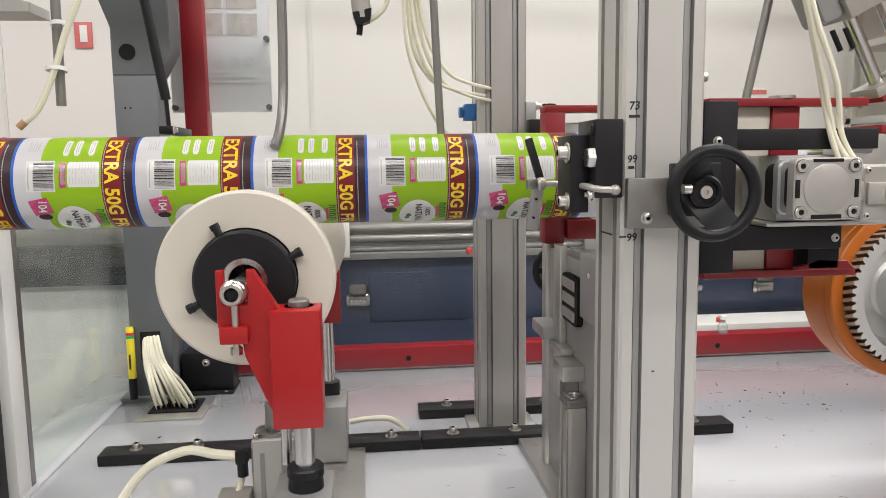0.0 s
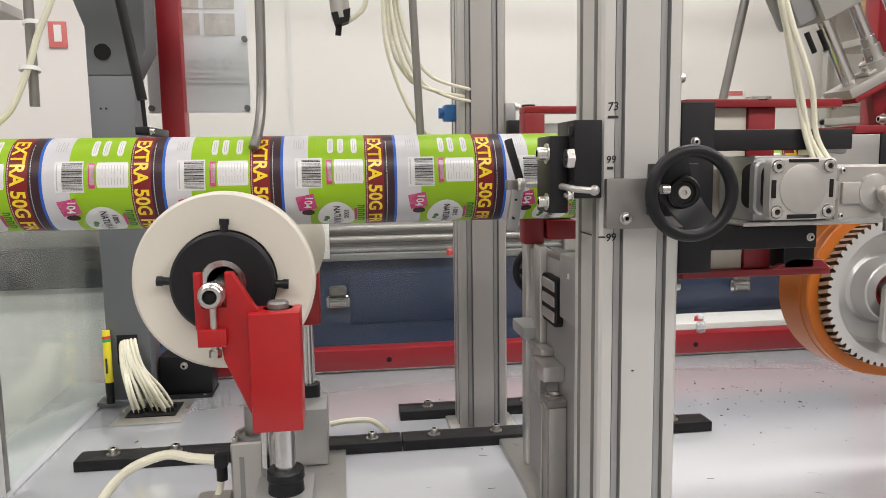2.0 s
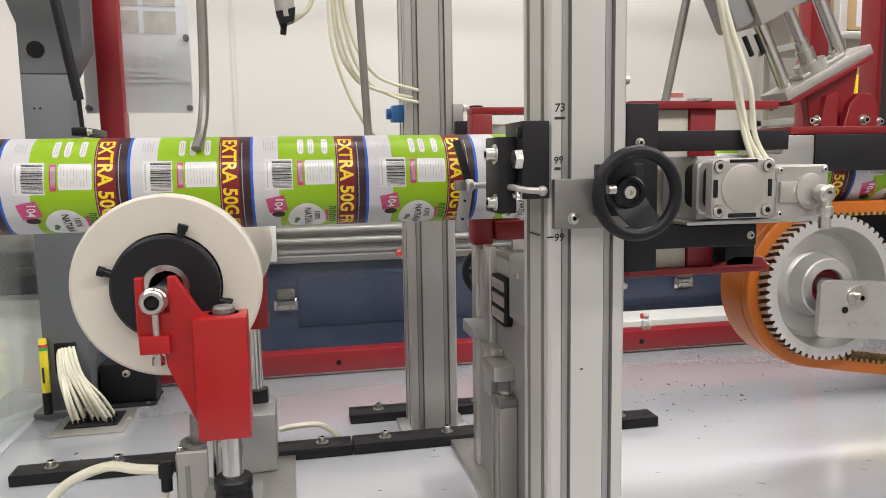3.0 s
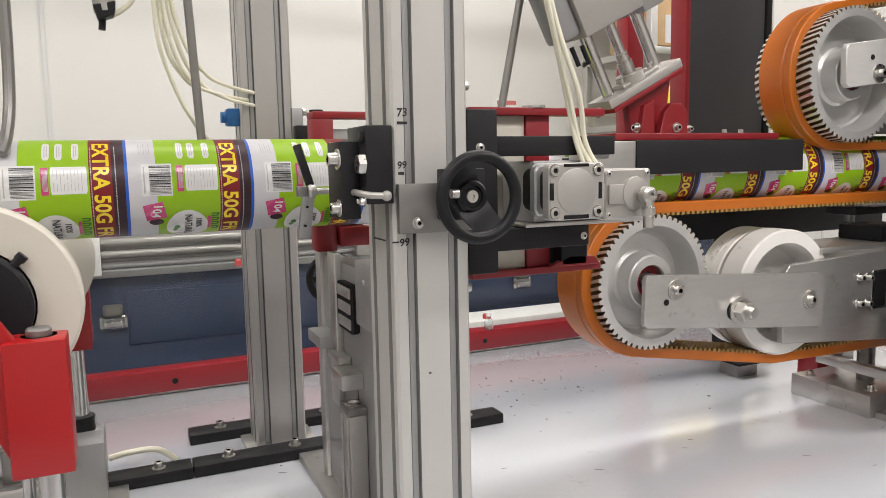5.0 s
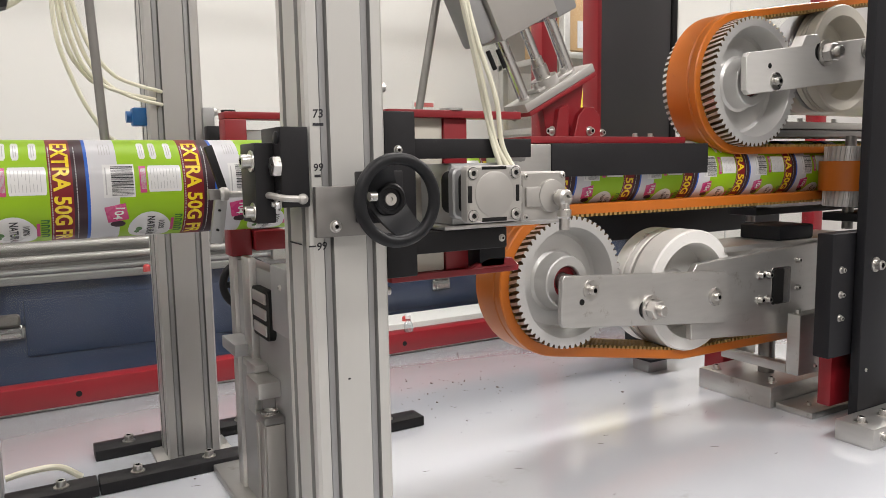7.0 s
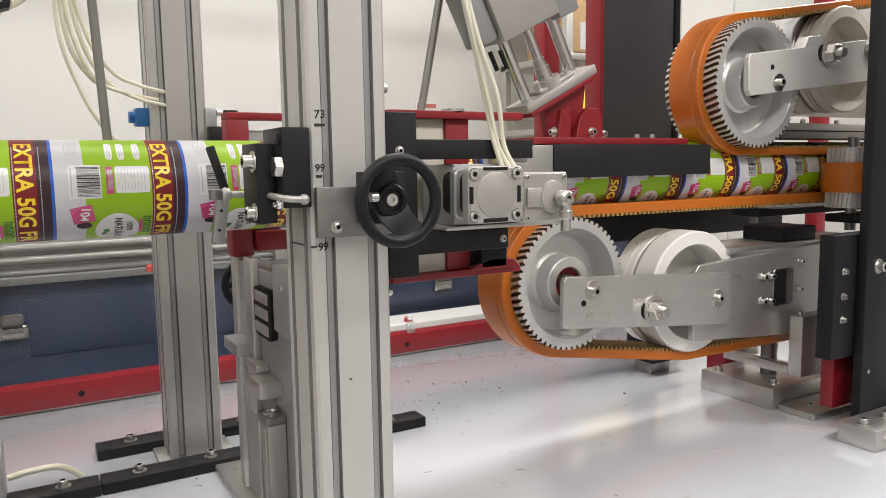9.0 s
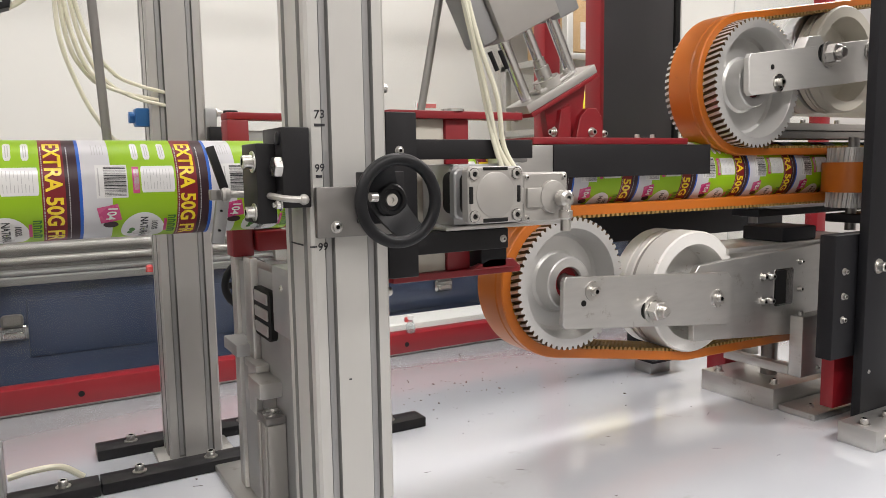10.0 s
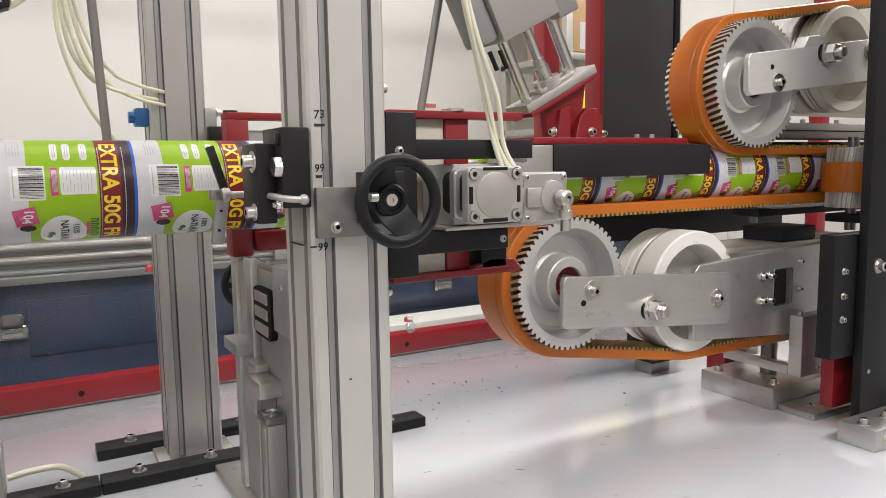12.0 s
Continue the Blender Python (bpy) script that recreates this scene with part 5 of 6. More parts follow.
def belt(parent, wheels, y0, y1, thick=0.010):
    pts = loop(wheels)
    # cut the straight runs into short lengths
    line = []
    for i, (p, n) in enumerate(pts):
        q, m = pts[(i + 1) % len(pts)]
        k = max(1, int((q - p).length / 0.05))
        for j in range(k):
            line.append((p.lerp(q, j / k), n.lerp(m, j / k).normalized()))
    bm = B()
    c = 0.002
    sect = [(0.0, y0), (thick - c, y0), (thick, y0 + c), (thick, y0 + 0.014), (thick - 0.0025, y0 + 0.0165), (thick, y0 + 0.019), (thick, y1 - c), (thick - c, y1), (0.0, y1)]
    rings = [[bm.verts.new((p.x + n.x * h, y, p.y + n.y * h)) for h, y in sect] for p, n in line]
    for a, b in zip(rings, rings[1:] + rings[:1]):
        for i in range(len(sect)):
            j = (i + 1) % len(sect)
            bm.faces.new((a[i], b[i], b[j], a[j]))
    bmesh.ops.recalc_face_normals(bm, faces=bm.faces)
    ob = part("belt", bm, "orange", parent)
    # pale cord layer and teeth on the inner side
    bm = B()
    total, step, s = 0.0, 0.0100, 0.0
    for i, (p, n) in enumerate(line):
        q, m = line[(i + 1) % len(line)]
        L = (q - p).length
        while s < L:
            f = s / L
            at, nn = p.lerp(q, f), n.lerp(m, f).normalized()
            tt = Vector((-nn.y, nn.x))
            vs = []
            for y in (y0 + 0.0006, y1 - 0.0006):
                for u, h in ((-0.0033, 0.0), (-0.0022, -0.0046), (0.0022, -0.0046), (0.0033, 0.0)):
                    w = at + tt * u + nn * h
                    vs.append(bm.verts.new((w.x, y, w.y)))
            for k in range(3):
                bm.faces.new((vs[k], vs[k + 1], vs[k + 5], vs[k + 4]))
            bm.faces.new(vs[:4])
            bm.faces.new(vs[7:3:-1])
            s += step
        s -= L
    bmesh.ops.recalc_face_normals(bm, faces=bm.faces)
    tagged(part("belt_teeth", bm, "tooth", ob), kind="stuff")
    return ob


def toothed_pulley(parent, x, z, r, y0, y1, teeth, name="pulley"):
    """Aluminium belt pulley with slanting teeth, dished face and hub."""
    bm = B()
    layers, depth, twist = 5, 0.0052, 0.5
    rings = []
    for l in range(layers):
        y = y0 + (y1 - y0) * l / (layers - 1)
        ring = []
        for k in range(teeth):
            for u, rr in ((0.0, r - depth), (0.22, r - depth), (0.38, r), (0.82, r)):
                a = 2 * math.pi * (k + u) / teeth + twist * l / (layers - 1) * 0.5
                ring.append(bm.verts.new((x + rr * math.cos(a), y, z + rr * math.sin(a))))
        rings.append(ring)
    n = teeth * 4
    for a, b in zip(rings, rings[1:]):
        for i in range(n):
            bm.faces.new((a[i], a[(i + 1) % n], b[(i + 1) % n], b[i]))
    # front face down to the dish
    inner = []
    for rr, yy in ((r - 0.017, y0), (r - 0.0185, y0 + 0.002), (r - 0.026, y0 + 0.034), (r - 0.031, y0 + 0.038), (0.050, y0 + 0.038), (0.0455, y0 + 0.034), (0.0415, y0 + 0.010),
                   (0.0395, y0 + 0.008), (0.0265, y0 + 0.008), (0.025, y0 + 0.010), (0.025, y0 + 0.034)):
        inner.append([bm.verts.new((x + rr * math.cos(2 * math.pi * i / n), yy, z + rr * math.sin(2 * math.pi * i / n))) for i in range(n)])
    chain = [rings[0]] + inner
    for a, b in zip(chain, chain[1:]):
        for i in range(n):
            bm.faces.new((a[i], a[(i + 1) % n], b[(i + 1) % n], b[i]))
    bm.faces.new(inner[-1])
    bm.faces.new(rings[-1])
    bmesh.ops.recalc_face_normals(bm, faces=bm.faces)
    # gap and flank faces take the oily, shade-darkened colour
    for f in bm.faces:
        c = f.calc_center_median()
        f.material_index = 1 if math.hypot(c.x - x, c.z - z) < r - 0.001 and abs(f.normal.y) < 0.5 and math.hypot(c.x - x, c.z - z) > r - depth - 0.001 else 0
    ob = part(name, bm, ["turned", "grime_and_shade"], parent, origin=(x, (y0 + y1) / 2, z), sharp=25)
    part("bearing_seal", lathe(B(), (x, y0, z), (0, 1, 0), [(0.015, 0.026), (0.015, 0.020), (0.0245, 0.020), (0.0245, 0.026)], 36), "red", ob, "dark red bearing seal", origin=(x, (y0 + y1) / 2, z))
    part("bearing_ring", lathe(B(), (x, y0, z), (0, 1, 0), [(0.0245, 0.024), (0.0225, 0.018), (0.0245, 0.013), (0.0248, 0.024)], 36), "steel", ob, origin=(x, (y0 + y1) / 2, z))
    return ob


def nylon_roller(parent, x, z, r, y0, y1, mat):
    """Cup-shaped roller: a wide front tread, a grey groove and a rear tread."""
    d = y1 - y0
    prof = [(0.014, 0.050), (0.030, 0.050), (0.034, 0.047), (r * 0.66, 0.046), (r * 0.71, 0.043), (r * 0.76, 0.006), (r * 0.79, 0.0), (r - 0.003, 0.0), (r, 0.003), (r, d * 0.44), (r - 0.004, d * 0.46),
            (r - 0.004, d * 0.54), (r - 0.001, d * 0.56), (r - 0.001, d * 0.66), (r - 0.004, d * 0.67), (r - 0.004, d * 0.70), (r - 0.001, d * 0.71), (r - 0.001, d - 0.003), (r - 0.004, d), (0.02, d)]
    ob = part("idler_roller", lathe(B(), (x, y0, z), (0, 1, 0), prof, 72), mat, parent, origin=(x, (y0 + y1) / 2, z))
    part("groove_band", lathe(B(), (x, y0, z), (0, 1, 0), [(r - 0.0042, d * 0.46), (r - 0.0034, d * 0.465), (r - 0.0034, d * 0.535), (r - 0.0042, d * 0.54)], 72), "cast", ob, "grey groove", origin=(x, (y0 + y1) / 2, z))
    return ob


LOW, LOW_IDLER, UP = (0.737, 1.1925), (1.022, 1.150), (1.150, 1.514)


def lower_drive():
    t = thing("lower_belt_drive", 1.1, 0.95, TABLE, "lower film drive with orange toothed belt and aluminium pulley", "belt drive")
    belt(t, ((*LOW, 0.1040), (1.78, 1.165, 0.1315), (*LOW_IDLER, 0.1085)), 0.912, 0.980, 0.016)
    p = toothed_pulley(t, LOW[0], LOW[1], 0.1036, 0.893, 0.988, 58)
    far = part("rear_pulley", lathe(B(), (1.78, 0.94, 1.165), (0, 1, 0), [(0, -0.04), (0.122, -0.04), (0.127, -0.035), (0.127, 0.04), (0, 0.04)], 48), "turned", t, origin=(1.78, 0.94, 1.165))
    arm = prism(B(), [(0.705, 1.209), (0.700, 1.203), (0.698, 1.136), (0.703, 1.130), (1.062, 1.093), (1.072, 1.101), (1.074, 1.176), (1.064, 1.185)], 0.868, 0.878, 0.0012)
    a = part("arm_plate", arm, "milled", t, "brushed aluminium arm plate")
    bolt(a, 0.756, 0.868, 1.1835, (0, -1, 0), 0.0066)
    bolt(a, 1.038, 0.868, 1.143, (0, -1, 0), 0.0066)
    part("washer", lathe(B(), (0.756, 0.868, 1.1835), (0, -1, 0), [(0.0155, 0), (0.0155, 0.002), (0.0, 0.002)], 24), "zinc", a)
    part("washer", lathe(B(), (1.038, 0.868, 1.143), (0, -1, 0), [(0.0165, 0), (0.015, 0.004), (0.0, 0.004)], 24), "zinc", a)
    bolt(a, 0.884, 0.868, 1.140, (0, -1, 0), 0.0155, "hex", "axle_nut")
    part("slot", prism(B(), rounded(0.858, 0.910, 1.125, 1.155, 0.014), 0.8672, 0.8690, 0), "socket", a)
    part("pin_hole", rod(B(), (0.738, 0.8672, 1.166), (0.738, 0.870, 1.166), 0.0048), "socket", a)
    part("axle", rod(B(), (0.737, 0.870, 1.1925), (0.737, 1.02, 1.1925), 0.013), "darksteel", t)
    w = nylon_roller(t, *LOW_IDLER, 0.1075, 0.902, 1.0, "whitenylon")
    part("roller_axle", rod(B(), (1.022, 0.878, 1.150), (1.022, 1.03, 1.150), 0.012), "steel", t)
    bp = part("side_plate", prism(B(), [(0.992, 1.178), (1.010, 1.200), (1.40, 1.218), (1.40, 1.035), (1.0, 1.068)], 0.884, 0.897, 0.0012), "milled", t, "long brushed aluminium side plate")
    for x, dz in ((1.180, 0.0), (1.202, -0.001)):
        for z in (1.165 + dz, 1.119 + dz):
            bolt(bp, x, 0.884, z, (0, -1, 0), 0.0055)
    for z in (1.185, 1.132):
        bolt(bp, 1.289, 0.884, z, (0, -1, 0), 0.0045)
    part("window", prism(B(), rounded(1.212, 1.268, 1.106, 1.176, 0.006), 0.8830, 0.8842, 0), "steel", bp)
    part("window_hollow", prism(B(), rounded(1.215, 1.246, 1.109, 1.173, 0.004), 0.8822, 0.8830, 0), "socket", bp)
    part("inner_plate", box(B(), 0.72, 1.60, 1.003, 1.015, 1.10, 1.20, 0.001), "milled", t)
    part("top_plate", box(B(), 1.10, 1.52, 0.897, 1.0, 1.212, 1.222, 0.001), "milled", t)
    part("top_block", box(B(), 1.255, 1.36, 0.90, 0.99, 1.222, 1.250, 0.004), "blackpaint", t)
    # bracket and foot under the side plate
    part("foot_bracket", box(B(), 1.246, 1.330, 0.845, 0.872, 0.972, 1.088, 0.002), "milled", t, "upright aluminium bracket")
    part("foot_arm", box(box(B(), 1.246, 1.264, 0.8725, 1.02, 0.972, 0.990, 0.0015), 1.2645, 1.33, 1.00, 1.02, 0.972, 0.990, 0.0015), "milled", t)
    for x, z in ((1.302, 1.075), (1.296, 0.985)):
        bolt(t, x, 0.845, z, (0, -1, 0), 0.0045, "button")
    bolt(t, 1.258, 0.858, 1.088, (0, 0, 1), 0.005)
    part("lift_shaft", rod(B(), (1.318, 0.965, TABLE + 0.04), (1.318, 0.965, 1.04), 0.016), "darksteel", t)
    part("foot_block", box(B(), 1.228, 1.43, 0.888, 1.06, TABLE, TABLE + 0.042, 0.002), "milled", t)
    part("foot_plate", box(B(), 1.240, 1.50, 0.810, 0.886, TABLE, TABLE + 0.012, 0.002), "milled", t)
    for x, y in ((1.246, 1.03), (1.262, 0.912), (1.41, 0.912)):
        bolt(t, x, y, TABLE + 0.042, (0, 0, 1), 0.0065)
    bolt(t, 1.28, 0.845, TABLE + 0.012, (0, 0, 1), 0.006, "button")
    part("red_leg", box(B(), 1.250, 1.330, 0.784, 0.809, TABLE + 0.030, 1.06, 0.002), "red", t)
    part("red_leg", box(B(), 1.315, 1.375, 1.07, 1.12, TABLE, 1.03, 0.002), "red", t)
    part("sensor_plate", box(B(), 1.20, 1.30, 1.17, 1.25, TABLE + 0.03, TABLE + 0.036, 0.001), "blackpaint", t)
    part("sensor_leg", box(B(), 1.215, 1.275, 1.19, 1.24, TABLE, TABLE + 0.03, 0.001), "greysteel", t)
    return p, w, far


def upper_drive():
    t = thing("upper_belt_drive", 1.5, 0.95, 1.39, "upper film drive with orange toothed belt and aluminium pulley", "belt drive")
    belt(t, ((*UP, 0.1135), (1.98, 1.5805, 0.180)), 0.910, 0.976, 0.013)
    p = toothed_pulley(t, UP[0], UP[1], 0.113, 0.884, 0.996, 62)
    far = part("rear_pulley", lathe(B(), (1.98, 0.94, 1.578), (0, 1, 0), [(0, -0.04), (0.17, -0.04), (0.175, -0.035), (0.175, 0.04), (0, 0.04)], 48), "turned", t, origin=(1.98, 0.94, 1.578))
    a = part("arm_plate", prism(B(), [(1.104, 1.560), (1.098, 1.552), (1.100, 1.497), (1.108, 1.489), (1.60, 1.546), (1.60, 1.628)], 0.865, 0.877, 0.0012), "satin", t, "satin aluminium arm plate")
    bolt(a, 1.178, 0.865, 1.514, (0, -1, 0), 0.0066)
    part("washer", lathe(B(), (1.178, 0.865, 1.514), (0, -1, 0), [(0.0155, 0), (0.0155, 0.002), (0.0, 0.002)], 24), "zinc", a)
    bolt(a, 1.318, 0.865, 1.571, (0, -1, 0), 0.0165, "hex", "axle_nut")
    part("slot", prism(B(), rounded(1.288, 1.335, 1.556, 1.588, 0.014), 0.8642, 0.8655, 0), "socket", a)
    bolt(a, 1.452, 0.865, 1.585, (0, -1, 0), 0.014, "hex", "axle_nut")
    part("pin_hole", rod(B(), (1.160, 0.8642, 1.540), (1.160, 0.868, 1.540), 0.0045), "socket", a)
    part("lug", prism(B(), [(1.248, 1.578), (1.262, 1.600), (1.295, 1.604), (1.312, 1.586)], 0.866, 0.89, 0.001), "satin", a)
    part("axle", rod(B(), (1.150, 0.87, 1.512), (1.150, 1.02, 1.512), 0.014), "darksteel", t)
    w1 = nylon_roller(t, 1.442, 1.574, 0.104, 0.905, 0.950, "nylon")
    part("rear_roller", lathe(B(), (1.442, 0.956, 1.574), (0, 1, 0), [(0, 0), (0.098, 0), (0.101, 0.003), (0.101, 0.041), (0.098, 0.044), (0, 0.044)], 56), "greysteel", t, "dark grey rubber roller")
    part("roller_axle", rod(B(), (1.442, 0.875, 1.574), (1.442, 1.03, 1.574), 0.012), "steel", t)
    part("pressure_shoe", box(B(), 1.21, 1.62, 0.905, 0.98, 1.418, 1.432, 0.002), "darksteel", t)
    part("pressure_plate", box(B(), 1.23, 1.62, 0.91, 0.975, 1.434, 1.448, 0.002), "cast", t)
    for x in (1.29, 1.34, 1.45):
        bolt(t, x, 0.925, 1.448, (0, 0, 1), 0.005)
    part("inner_plate", box(B(), 1.12, 1.75, 1.003, 1.016, 1.47, 1.56, 0.001), "milled", t)
    return p, w1, far


def side_drive():
    """Upright pulleys with belts that grip the film from the sides."""
    out = []
    for y, s in ((0.862, 1), (1.082, -1)):
        t = thing("side_belt_drive", 1.47, y, 1.25, "upright toothed pulley with orange belt beside the film", "belt drive", "side belt drives")
        c = (1.408, y, 1.343)
        bm = B()
        r, n = 0.046, 34
        rings = []
        for l in range(4):
            z = 1.285 + 0.115 * l / 3
            rings.append([bm.verts.new((c[0] + rr * math.cos(2 * math.pi * (k + u) / n + 0.25 * l / 3), c[1] + rr * math.sin(2 * math.pi * (k + u) / n + 0.25 * l / 3), z))
                          for k in range(n) for u, rr in ((0, r - 0.003), (0.25, r - 0.003), (0.4, r), (0.85, r))])
        for a, b in zip(rings, rings[1:]):
            for i in range(n * 4):
                bm.faces.new((a[i], a[(i + 1) % (n * 4)], b[(i + 1) % (n * 4)], b[i]))
        bm.faces.new(rings[0])
        bm.faces.new(rings[-1])
        bmesh.ops.recalc_face_normals(bm, faces=bm.faces)
        out.append((part("pulley", bm, "turned", t, origin=c), s))
        bm = B()
        pts = loop(((c[0], c[1], r + 0.0005), (1.95, c[1], r + 0.0005)), 32)
        sect = [(0, 1.315), (0.008, 1.315), (0.008, 1.372), (0, 1.372)]
        rr = [[bm.verts.new((p.x + q.x * h, p.y + q.y * h, z)) for h, z in sect] for p, q in pts]
        for a, b in zip(rr, rr[1:] + rr[:1]):
            for i in range(4):
                bm.faces.new((a[i], b[i], b[(i + 1) % 4], a[(i + 1) % 4]))
        bmesh.ops.recalc_face_normals(bm, faces=bm.faces)
        part("belt", bm, "orange", t)
        part("spindle", rod(B(), (c[0], c[1], 1.24), (c[0], c[1], 1.42), 0.010), "darksteel", t)
        part("carrier", box(B(), 1.38, 1.95, y - 0.035, y + 0.035, 1.256, 1.272, 0.002), "blackpaint", t)
    return out


def east_frame():
    t = thing("drive_housing", 1.32, 0.74, TABLE, "black painted steel drive housing with bolts", "housing")
    part("front_plate", box(B(), 1.252, 1.40, 0.735, 0.752, TABLE + 0.002, 2.15, 0.002), "blackpaint", t)
    part("bolt_plate", box(B(), 1.190, 1.335, 0.7535, 0.783, 1.034, 1.250, 0.002), "blackpaint", t)
    part("rear_strut", box(B(), 1.415, 1.455, 0.735, 0.775, TABLE, 2.15, 0.002), "blackpaint", t)
    for z in (1.187, 1.144, 1.103):
        bolt(t, 1.217, 0.7535, z, (0, -1, 0), 0.0042)
    bolt(t, 1.285, 0.735, 1.193, (0, -1, 0), 0.0085)
    bolt(t, 1.273, 0.735, 1.007, (0, -1, 0), 0.003, "button")
    part("foot", box(B(), 1.186, 1.40, 0.668, 0.734, TABLE, TABLE + 0.036, 0.002), "milled", t)
    for x in (1.205, 1.27):
        bolt(t, x, 0.70, TABLE + 0.036, (0, 0, 1), 0.0065)
    bolt(t, 1.215, 0.668, TABLE + 0.018, (0, -1, 0), 0.006)
    # dark guide bar over the film, with the red plate and the slanting cylinder unit
    g = thing("film_guide_bar", 0.82, 0.9, 1.35, "charcoal guide bar over the film with bright steel end", "guide bar")
    part("bar", box(B(), 0.690, 1.026, 0.880, 0.906, 1.357, 1.4065, 0.001), "charcoal", g)
    part("end_piece", box(B(), 0.590, 0.6895, 0.8815, 0.905, 1.357, 1.4055, 0.001), "milled", g)
    part("link", sweep(B(), [(0.53, 0.80, 1.395), (0.58, 0.86, 1.390), (0.64, 0.885, 1.385)], 0.005), "darksteel", g)
    r = thing("cylinder_stand", 0.85, 0.98, 1.40, "red painted stand with slanting twin-rod cylinder", "cylinder stand")
    part("base", box(B(), 0.672, 1.00, 0.9065, 1.03, 1.4075, 1.418, 0.0012), "red", r)
    for x in (0.90, 0.935):
        bolt(r, x, 0.925, 1.418, (0, 0, 1), 0.004)
    # everything on the stand leans by about 27 degrees
    lean = pose(0.775, 0.98, 1.502, 0, -27, 0)
    part("plate", box(B(), -0.088, 0.066, -0.028, 0.030, -0.007, 0.007, 0.001, lean), "cast", r)
    part("red_plate", box(B(), -0.084, 0.066, -0.027, 0.030, -0.015, -0.0075, 0.001, lean), "red", r)
    part("web", prism(B(), [(0.755, 1.418), (0.82, 1.418), (0.832, 1.512), (0.745, 1.472)], 0.975, 0.99, 0.001), "red", r)
    part("lug", prism(B(), [(0.780, 1.418), (0.836, 1.418), (0.834, 1.452), (0.822, 1.466), (0.803, 1.466), (0.789, 1.452)], 0.937, 0.949, 0.001), "red", r)
    part("lug", prism(B(), [(0.742, 1.418), (0.770, 1.418), (0.768, 1.470), (0.75, 1.462)], 0.937, 0.949, 0.001), "red", r)
    bolt(r, 0.812, 0.937, 1.428, (0, -1, 0), 0.005)
    bolt(r, 0.742, 0.945, 1.428, (-1, 0, 0), 0.005)
    bolt(r, 0.845, 0.945, 1.426, (0, -1, 0), 0.004)

    def tilted(name, x, z0, z1, rad, mat, y=0.0):
        return part(name, rod(B(), lean @ Vector((x, y, z0)), lean @ Vector((x, y, z1)), rad, seg=24), mat, r)
    tilted("guide_rod", -0.065, 0.007, 0.16, 0.0095, "steel")
    tilted("guide_rod", 0.038, 0.007, 0.16, 0.0095, "steel")
    tilted("piston_rod", -0.015, 0.04, 0.16, 0.008, "steel")
    tilted("coupling", -0.015, 0.007, 0.022, 0.022, "cast")
    tilted("coupling", -0.015, 0.022, 0.042, 0.0125, "zinc")
    tilted("coupling_nut", -0.015, 0.042, 0.056, 0.010, "zinc")
    part("flange", box(B(), -0.045, 0.032, -0.016, 0.016, 0.007, 0.013, 0.002, lean), "cast", r)
    for x in (-0.037, 0.024):
        p = lean @ Vector((x, -0.004, 0.013))
        bolt(r, p.x, p.y, p.z, lean.to_3x3() @ Vector((0, 0, 1)), 0.005)
    part("cylinder_body", box(B(), -0.085, 0.032, -0.034, 0.034, 0.108, 0.30, 0.003, lean), "cast", r)
    part("cylinder_shoulder", box(B(), 0.032, 0.075, -0.030, 0.030, 0.098, 0.30, 0.003, lean), "greysteel", r)
    part("dark_side", box(B(), -0.118, -0.086, -0.028, 0.028, 0.115, 0.30, 0.008, lean), "greysteel", r)
    for x, z0, z1 in ((-0.090, 0.070, 0.100), (-0.108, 0.075, 0.105), (0.088, 0.118, 0.150)):
        tilted("stop_screw", x, z0, z1, 0.0036, "black", -0.02)
    tilted("stop_nut", 0.088, 0.148, 0.168, 0.010, "darksteel", -0.02)
    part("hanger", box(B(), 0.60, 0.72, 0.965, 1.0, 1.74, 1.98, 0.004), "cast", r)
    # tall dark panel behind, with red edge; a flat panel, no cabinet
    k = thing("tall_panel", 1.27, 1.32, TABLE, "tall charcoal steel panel with a red edge on a leg", "panel")
    part("panel", box(B(), 1.162, 1.385, 1.30, 1.345, 1.20, 2.2, 0.003), "slate", k)
    part("red_edge", box(B(), 1.150, 1.1615, 1.295, 1.345, 1.20, 2.2, 0.001), "red", k)
    part("black_edge", box(B(), 1.386, 1.402, 1.295, 1.345, 1.20, 2.2, 0.002), "socket", k)
    part("leg", box(B(), 1.285, 1.345, 1.30, 1.34, TABLE, 1.20, 0.002), "blackpaint", k)
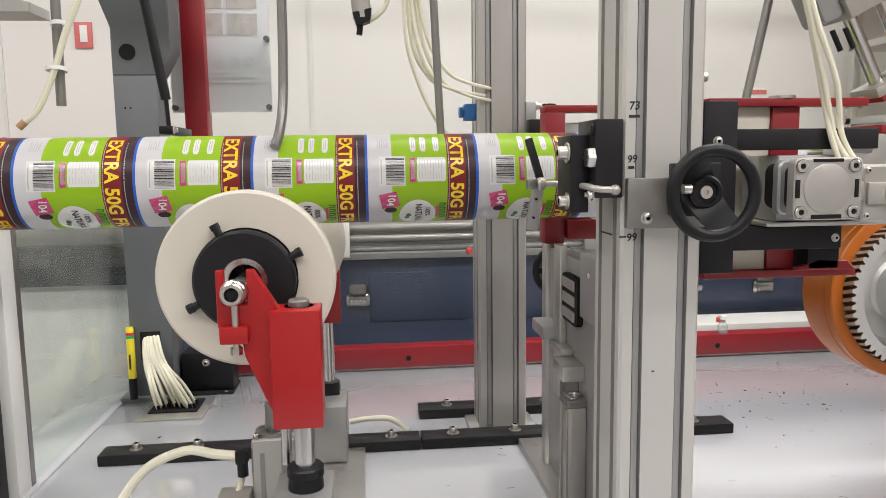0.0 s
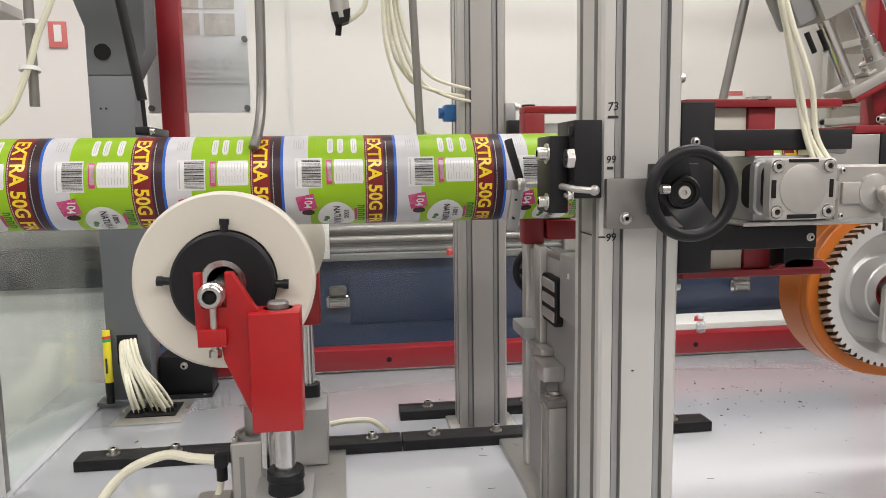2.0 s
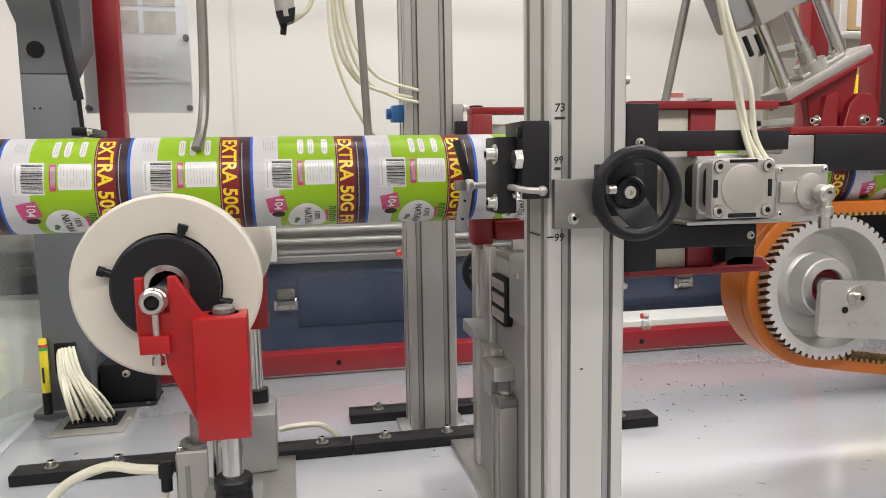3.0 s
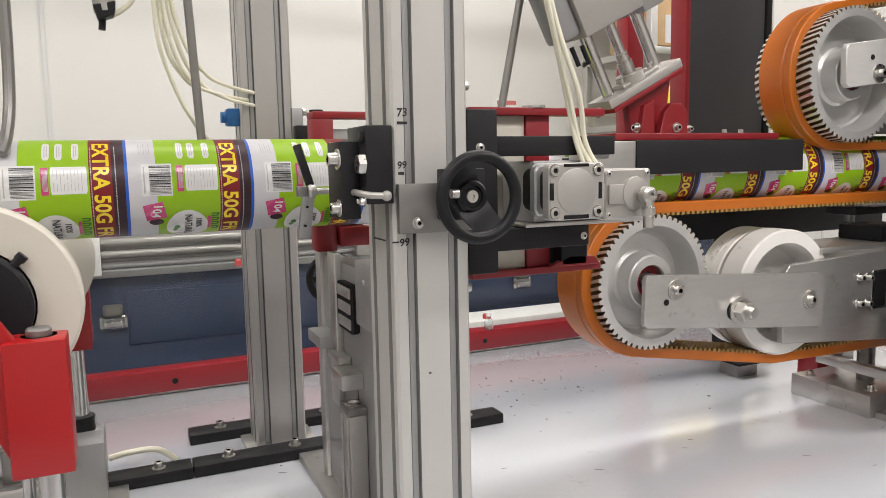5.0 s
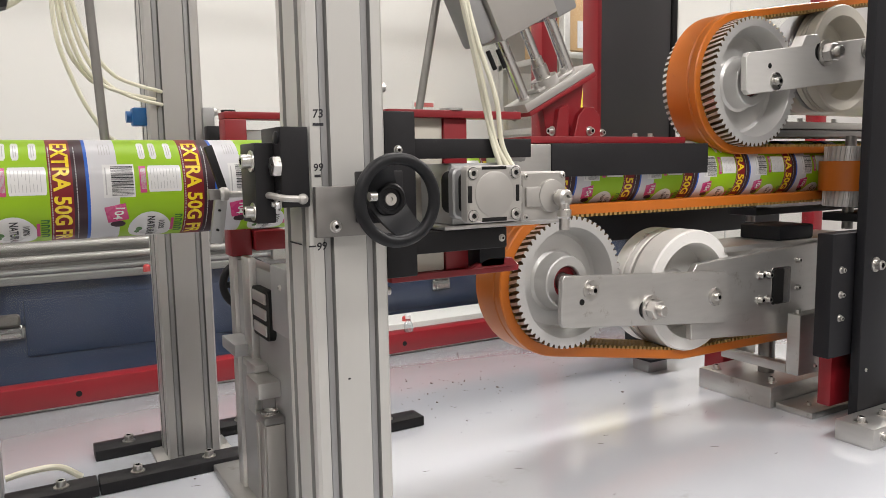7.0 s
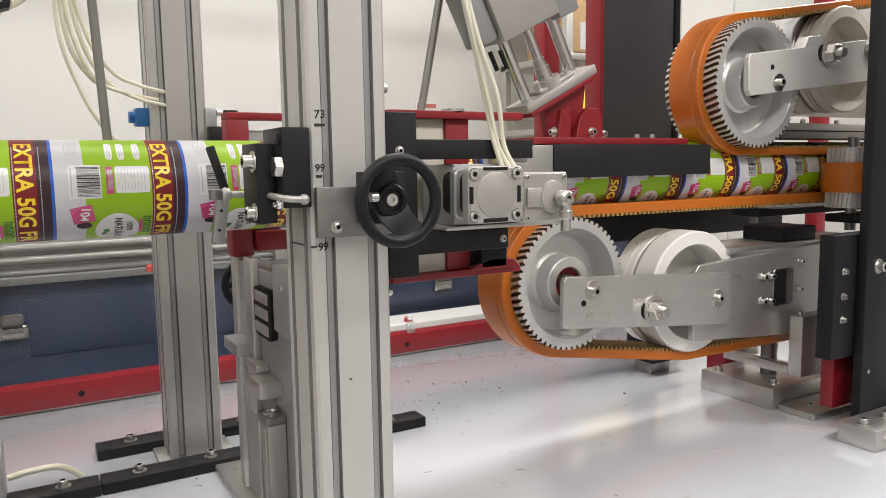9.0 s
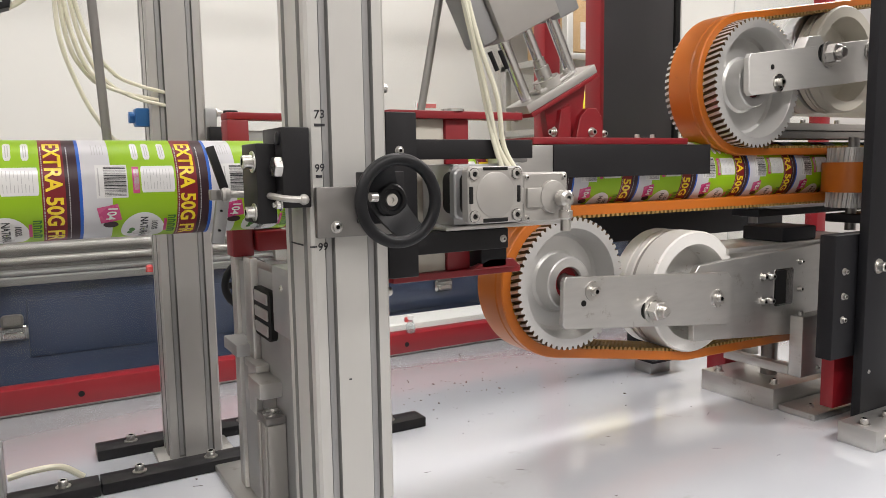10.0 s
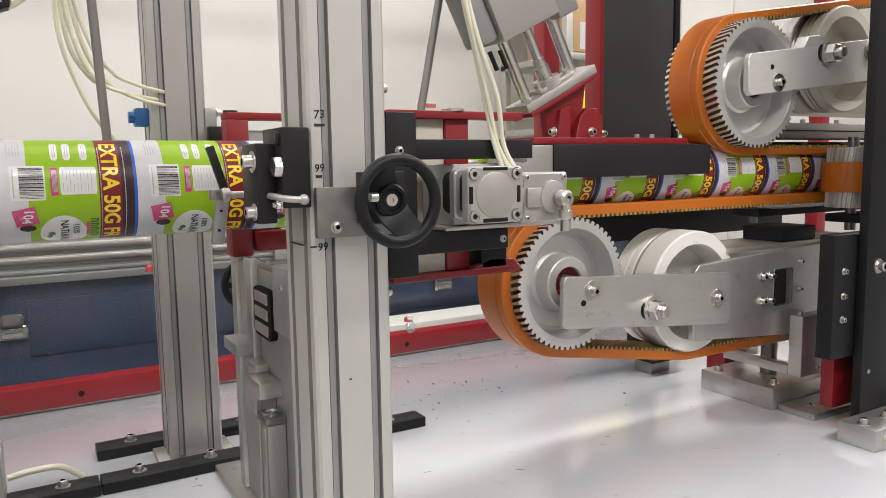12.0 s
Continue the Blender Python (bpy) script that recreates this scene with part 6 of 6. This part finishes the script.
    part("crossbar", box(B(), 1.0, 1.75, 1.25, 1.29, 1.20, 1.30, 0.003), "blackpaint", k)
    part("small_plate", box(B(), 1.17, 1.25, 1.235, 1.25, 1.262, 1.285, 0.001), "orange", k)


# ---------------------------------------------------------------- build
room()
machine_bed()
guard_frame()
notice()
behind()
columns()
west_fittings()
film_clamp()
lift_unit()
handwheel()
bracket_unit()
east_frame()
ROLLER, DISC, BEARING = roller_unit()
LOWER, LOWER_IDLER, LOWER_FAR = lower_drive()
UPPER, UPPER_IDLER, UPPER_FAR = upper_drive()
SIDES = side_drive()
PITCH = 0.1384
TUBE = film_tube(PITCH, 0.0962 - 0.715 * PITCH - 20 * PITCH, 31)


def motions():
    """The film runs east, and every roller and pulley turns with it."""
    run = ((0.0, 0.0042), (1.5, 0.2571), (2.5, 0.4267), (3.2, 0.5430), (4.8, 0.8110), (5.5, 0.9290), (6.5, 1.1013), (7.2, 1.2190), (8.8, 1.5278), (9.5, 1.6450), (10.5, 1.8125), (12.0, 2.0616))
    walk(TUBE, [(t, pose(s, TUBE_Y, TUBE_Z)) for t, s in run])

    def at(t):
        for (a, s), (b, u) in zip(run, run[1:]):
            if t <= b:
                return s + (u - s) * (t - a) / (b - a)
        return run[-1][1]
    times = [i * 0.25 for i in range(49)]

    def spin(ob, per_metre, axis="y"):
        x, y, z = ob.location
        walk(ob, [(t, pose(x, y, z, 0, at(t) * per_metre, 0) if axis == "y" else pose(x, y, z, 0, 0, at(t) * per_metre)) for t in times])
    for ob in (ROLLER, DISC, BEARING):
        spin(ob, 104 / 0.1674)
    spin(LOWER, math.degrees(1 / 0.112))
    spin(LOWER_IDLER, math.degrees(1 / 0.108))
    spin(LOWER_FAR, math.degrees(1 / 0.135))
    spin(UPPER, -math.degrees(1 / 0.12))
    spin(UPPER_IDLER, -math.degrees(1 / 0.10))
    spin(UPPER_FAR, -math.degrees(1 / 0.185))
    for ob, s in SIDES:
        spin(ob, -s * math.degrees(1 / 0.05), "z")


motions()
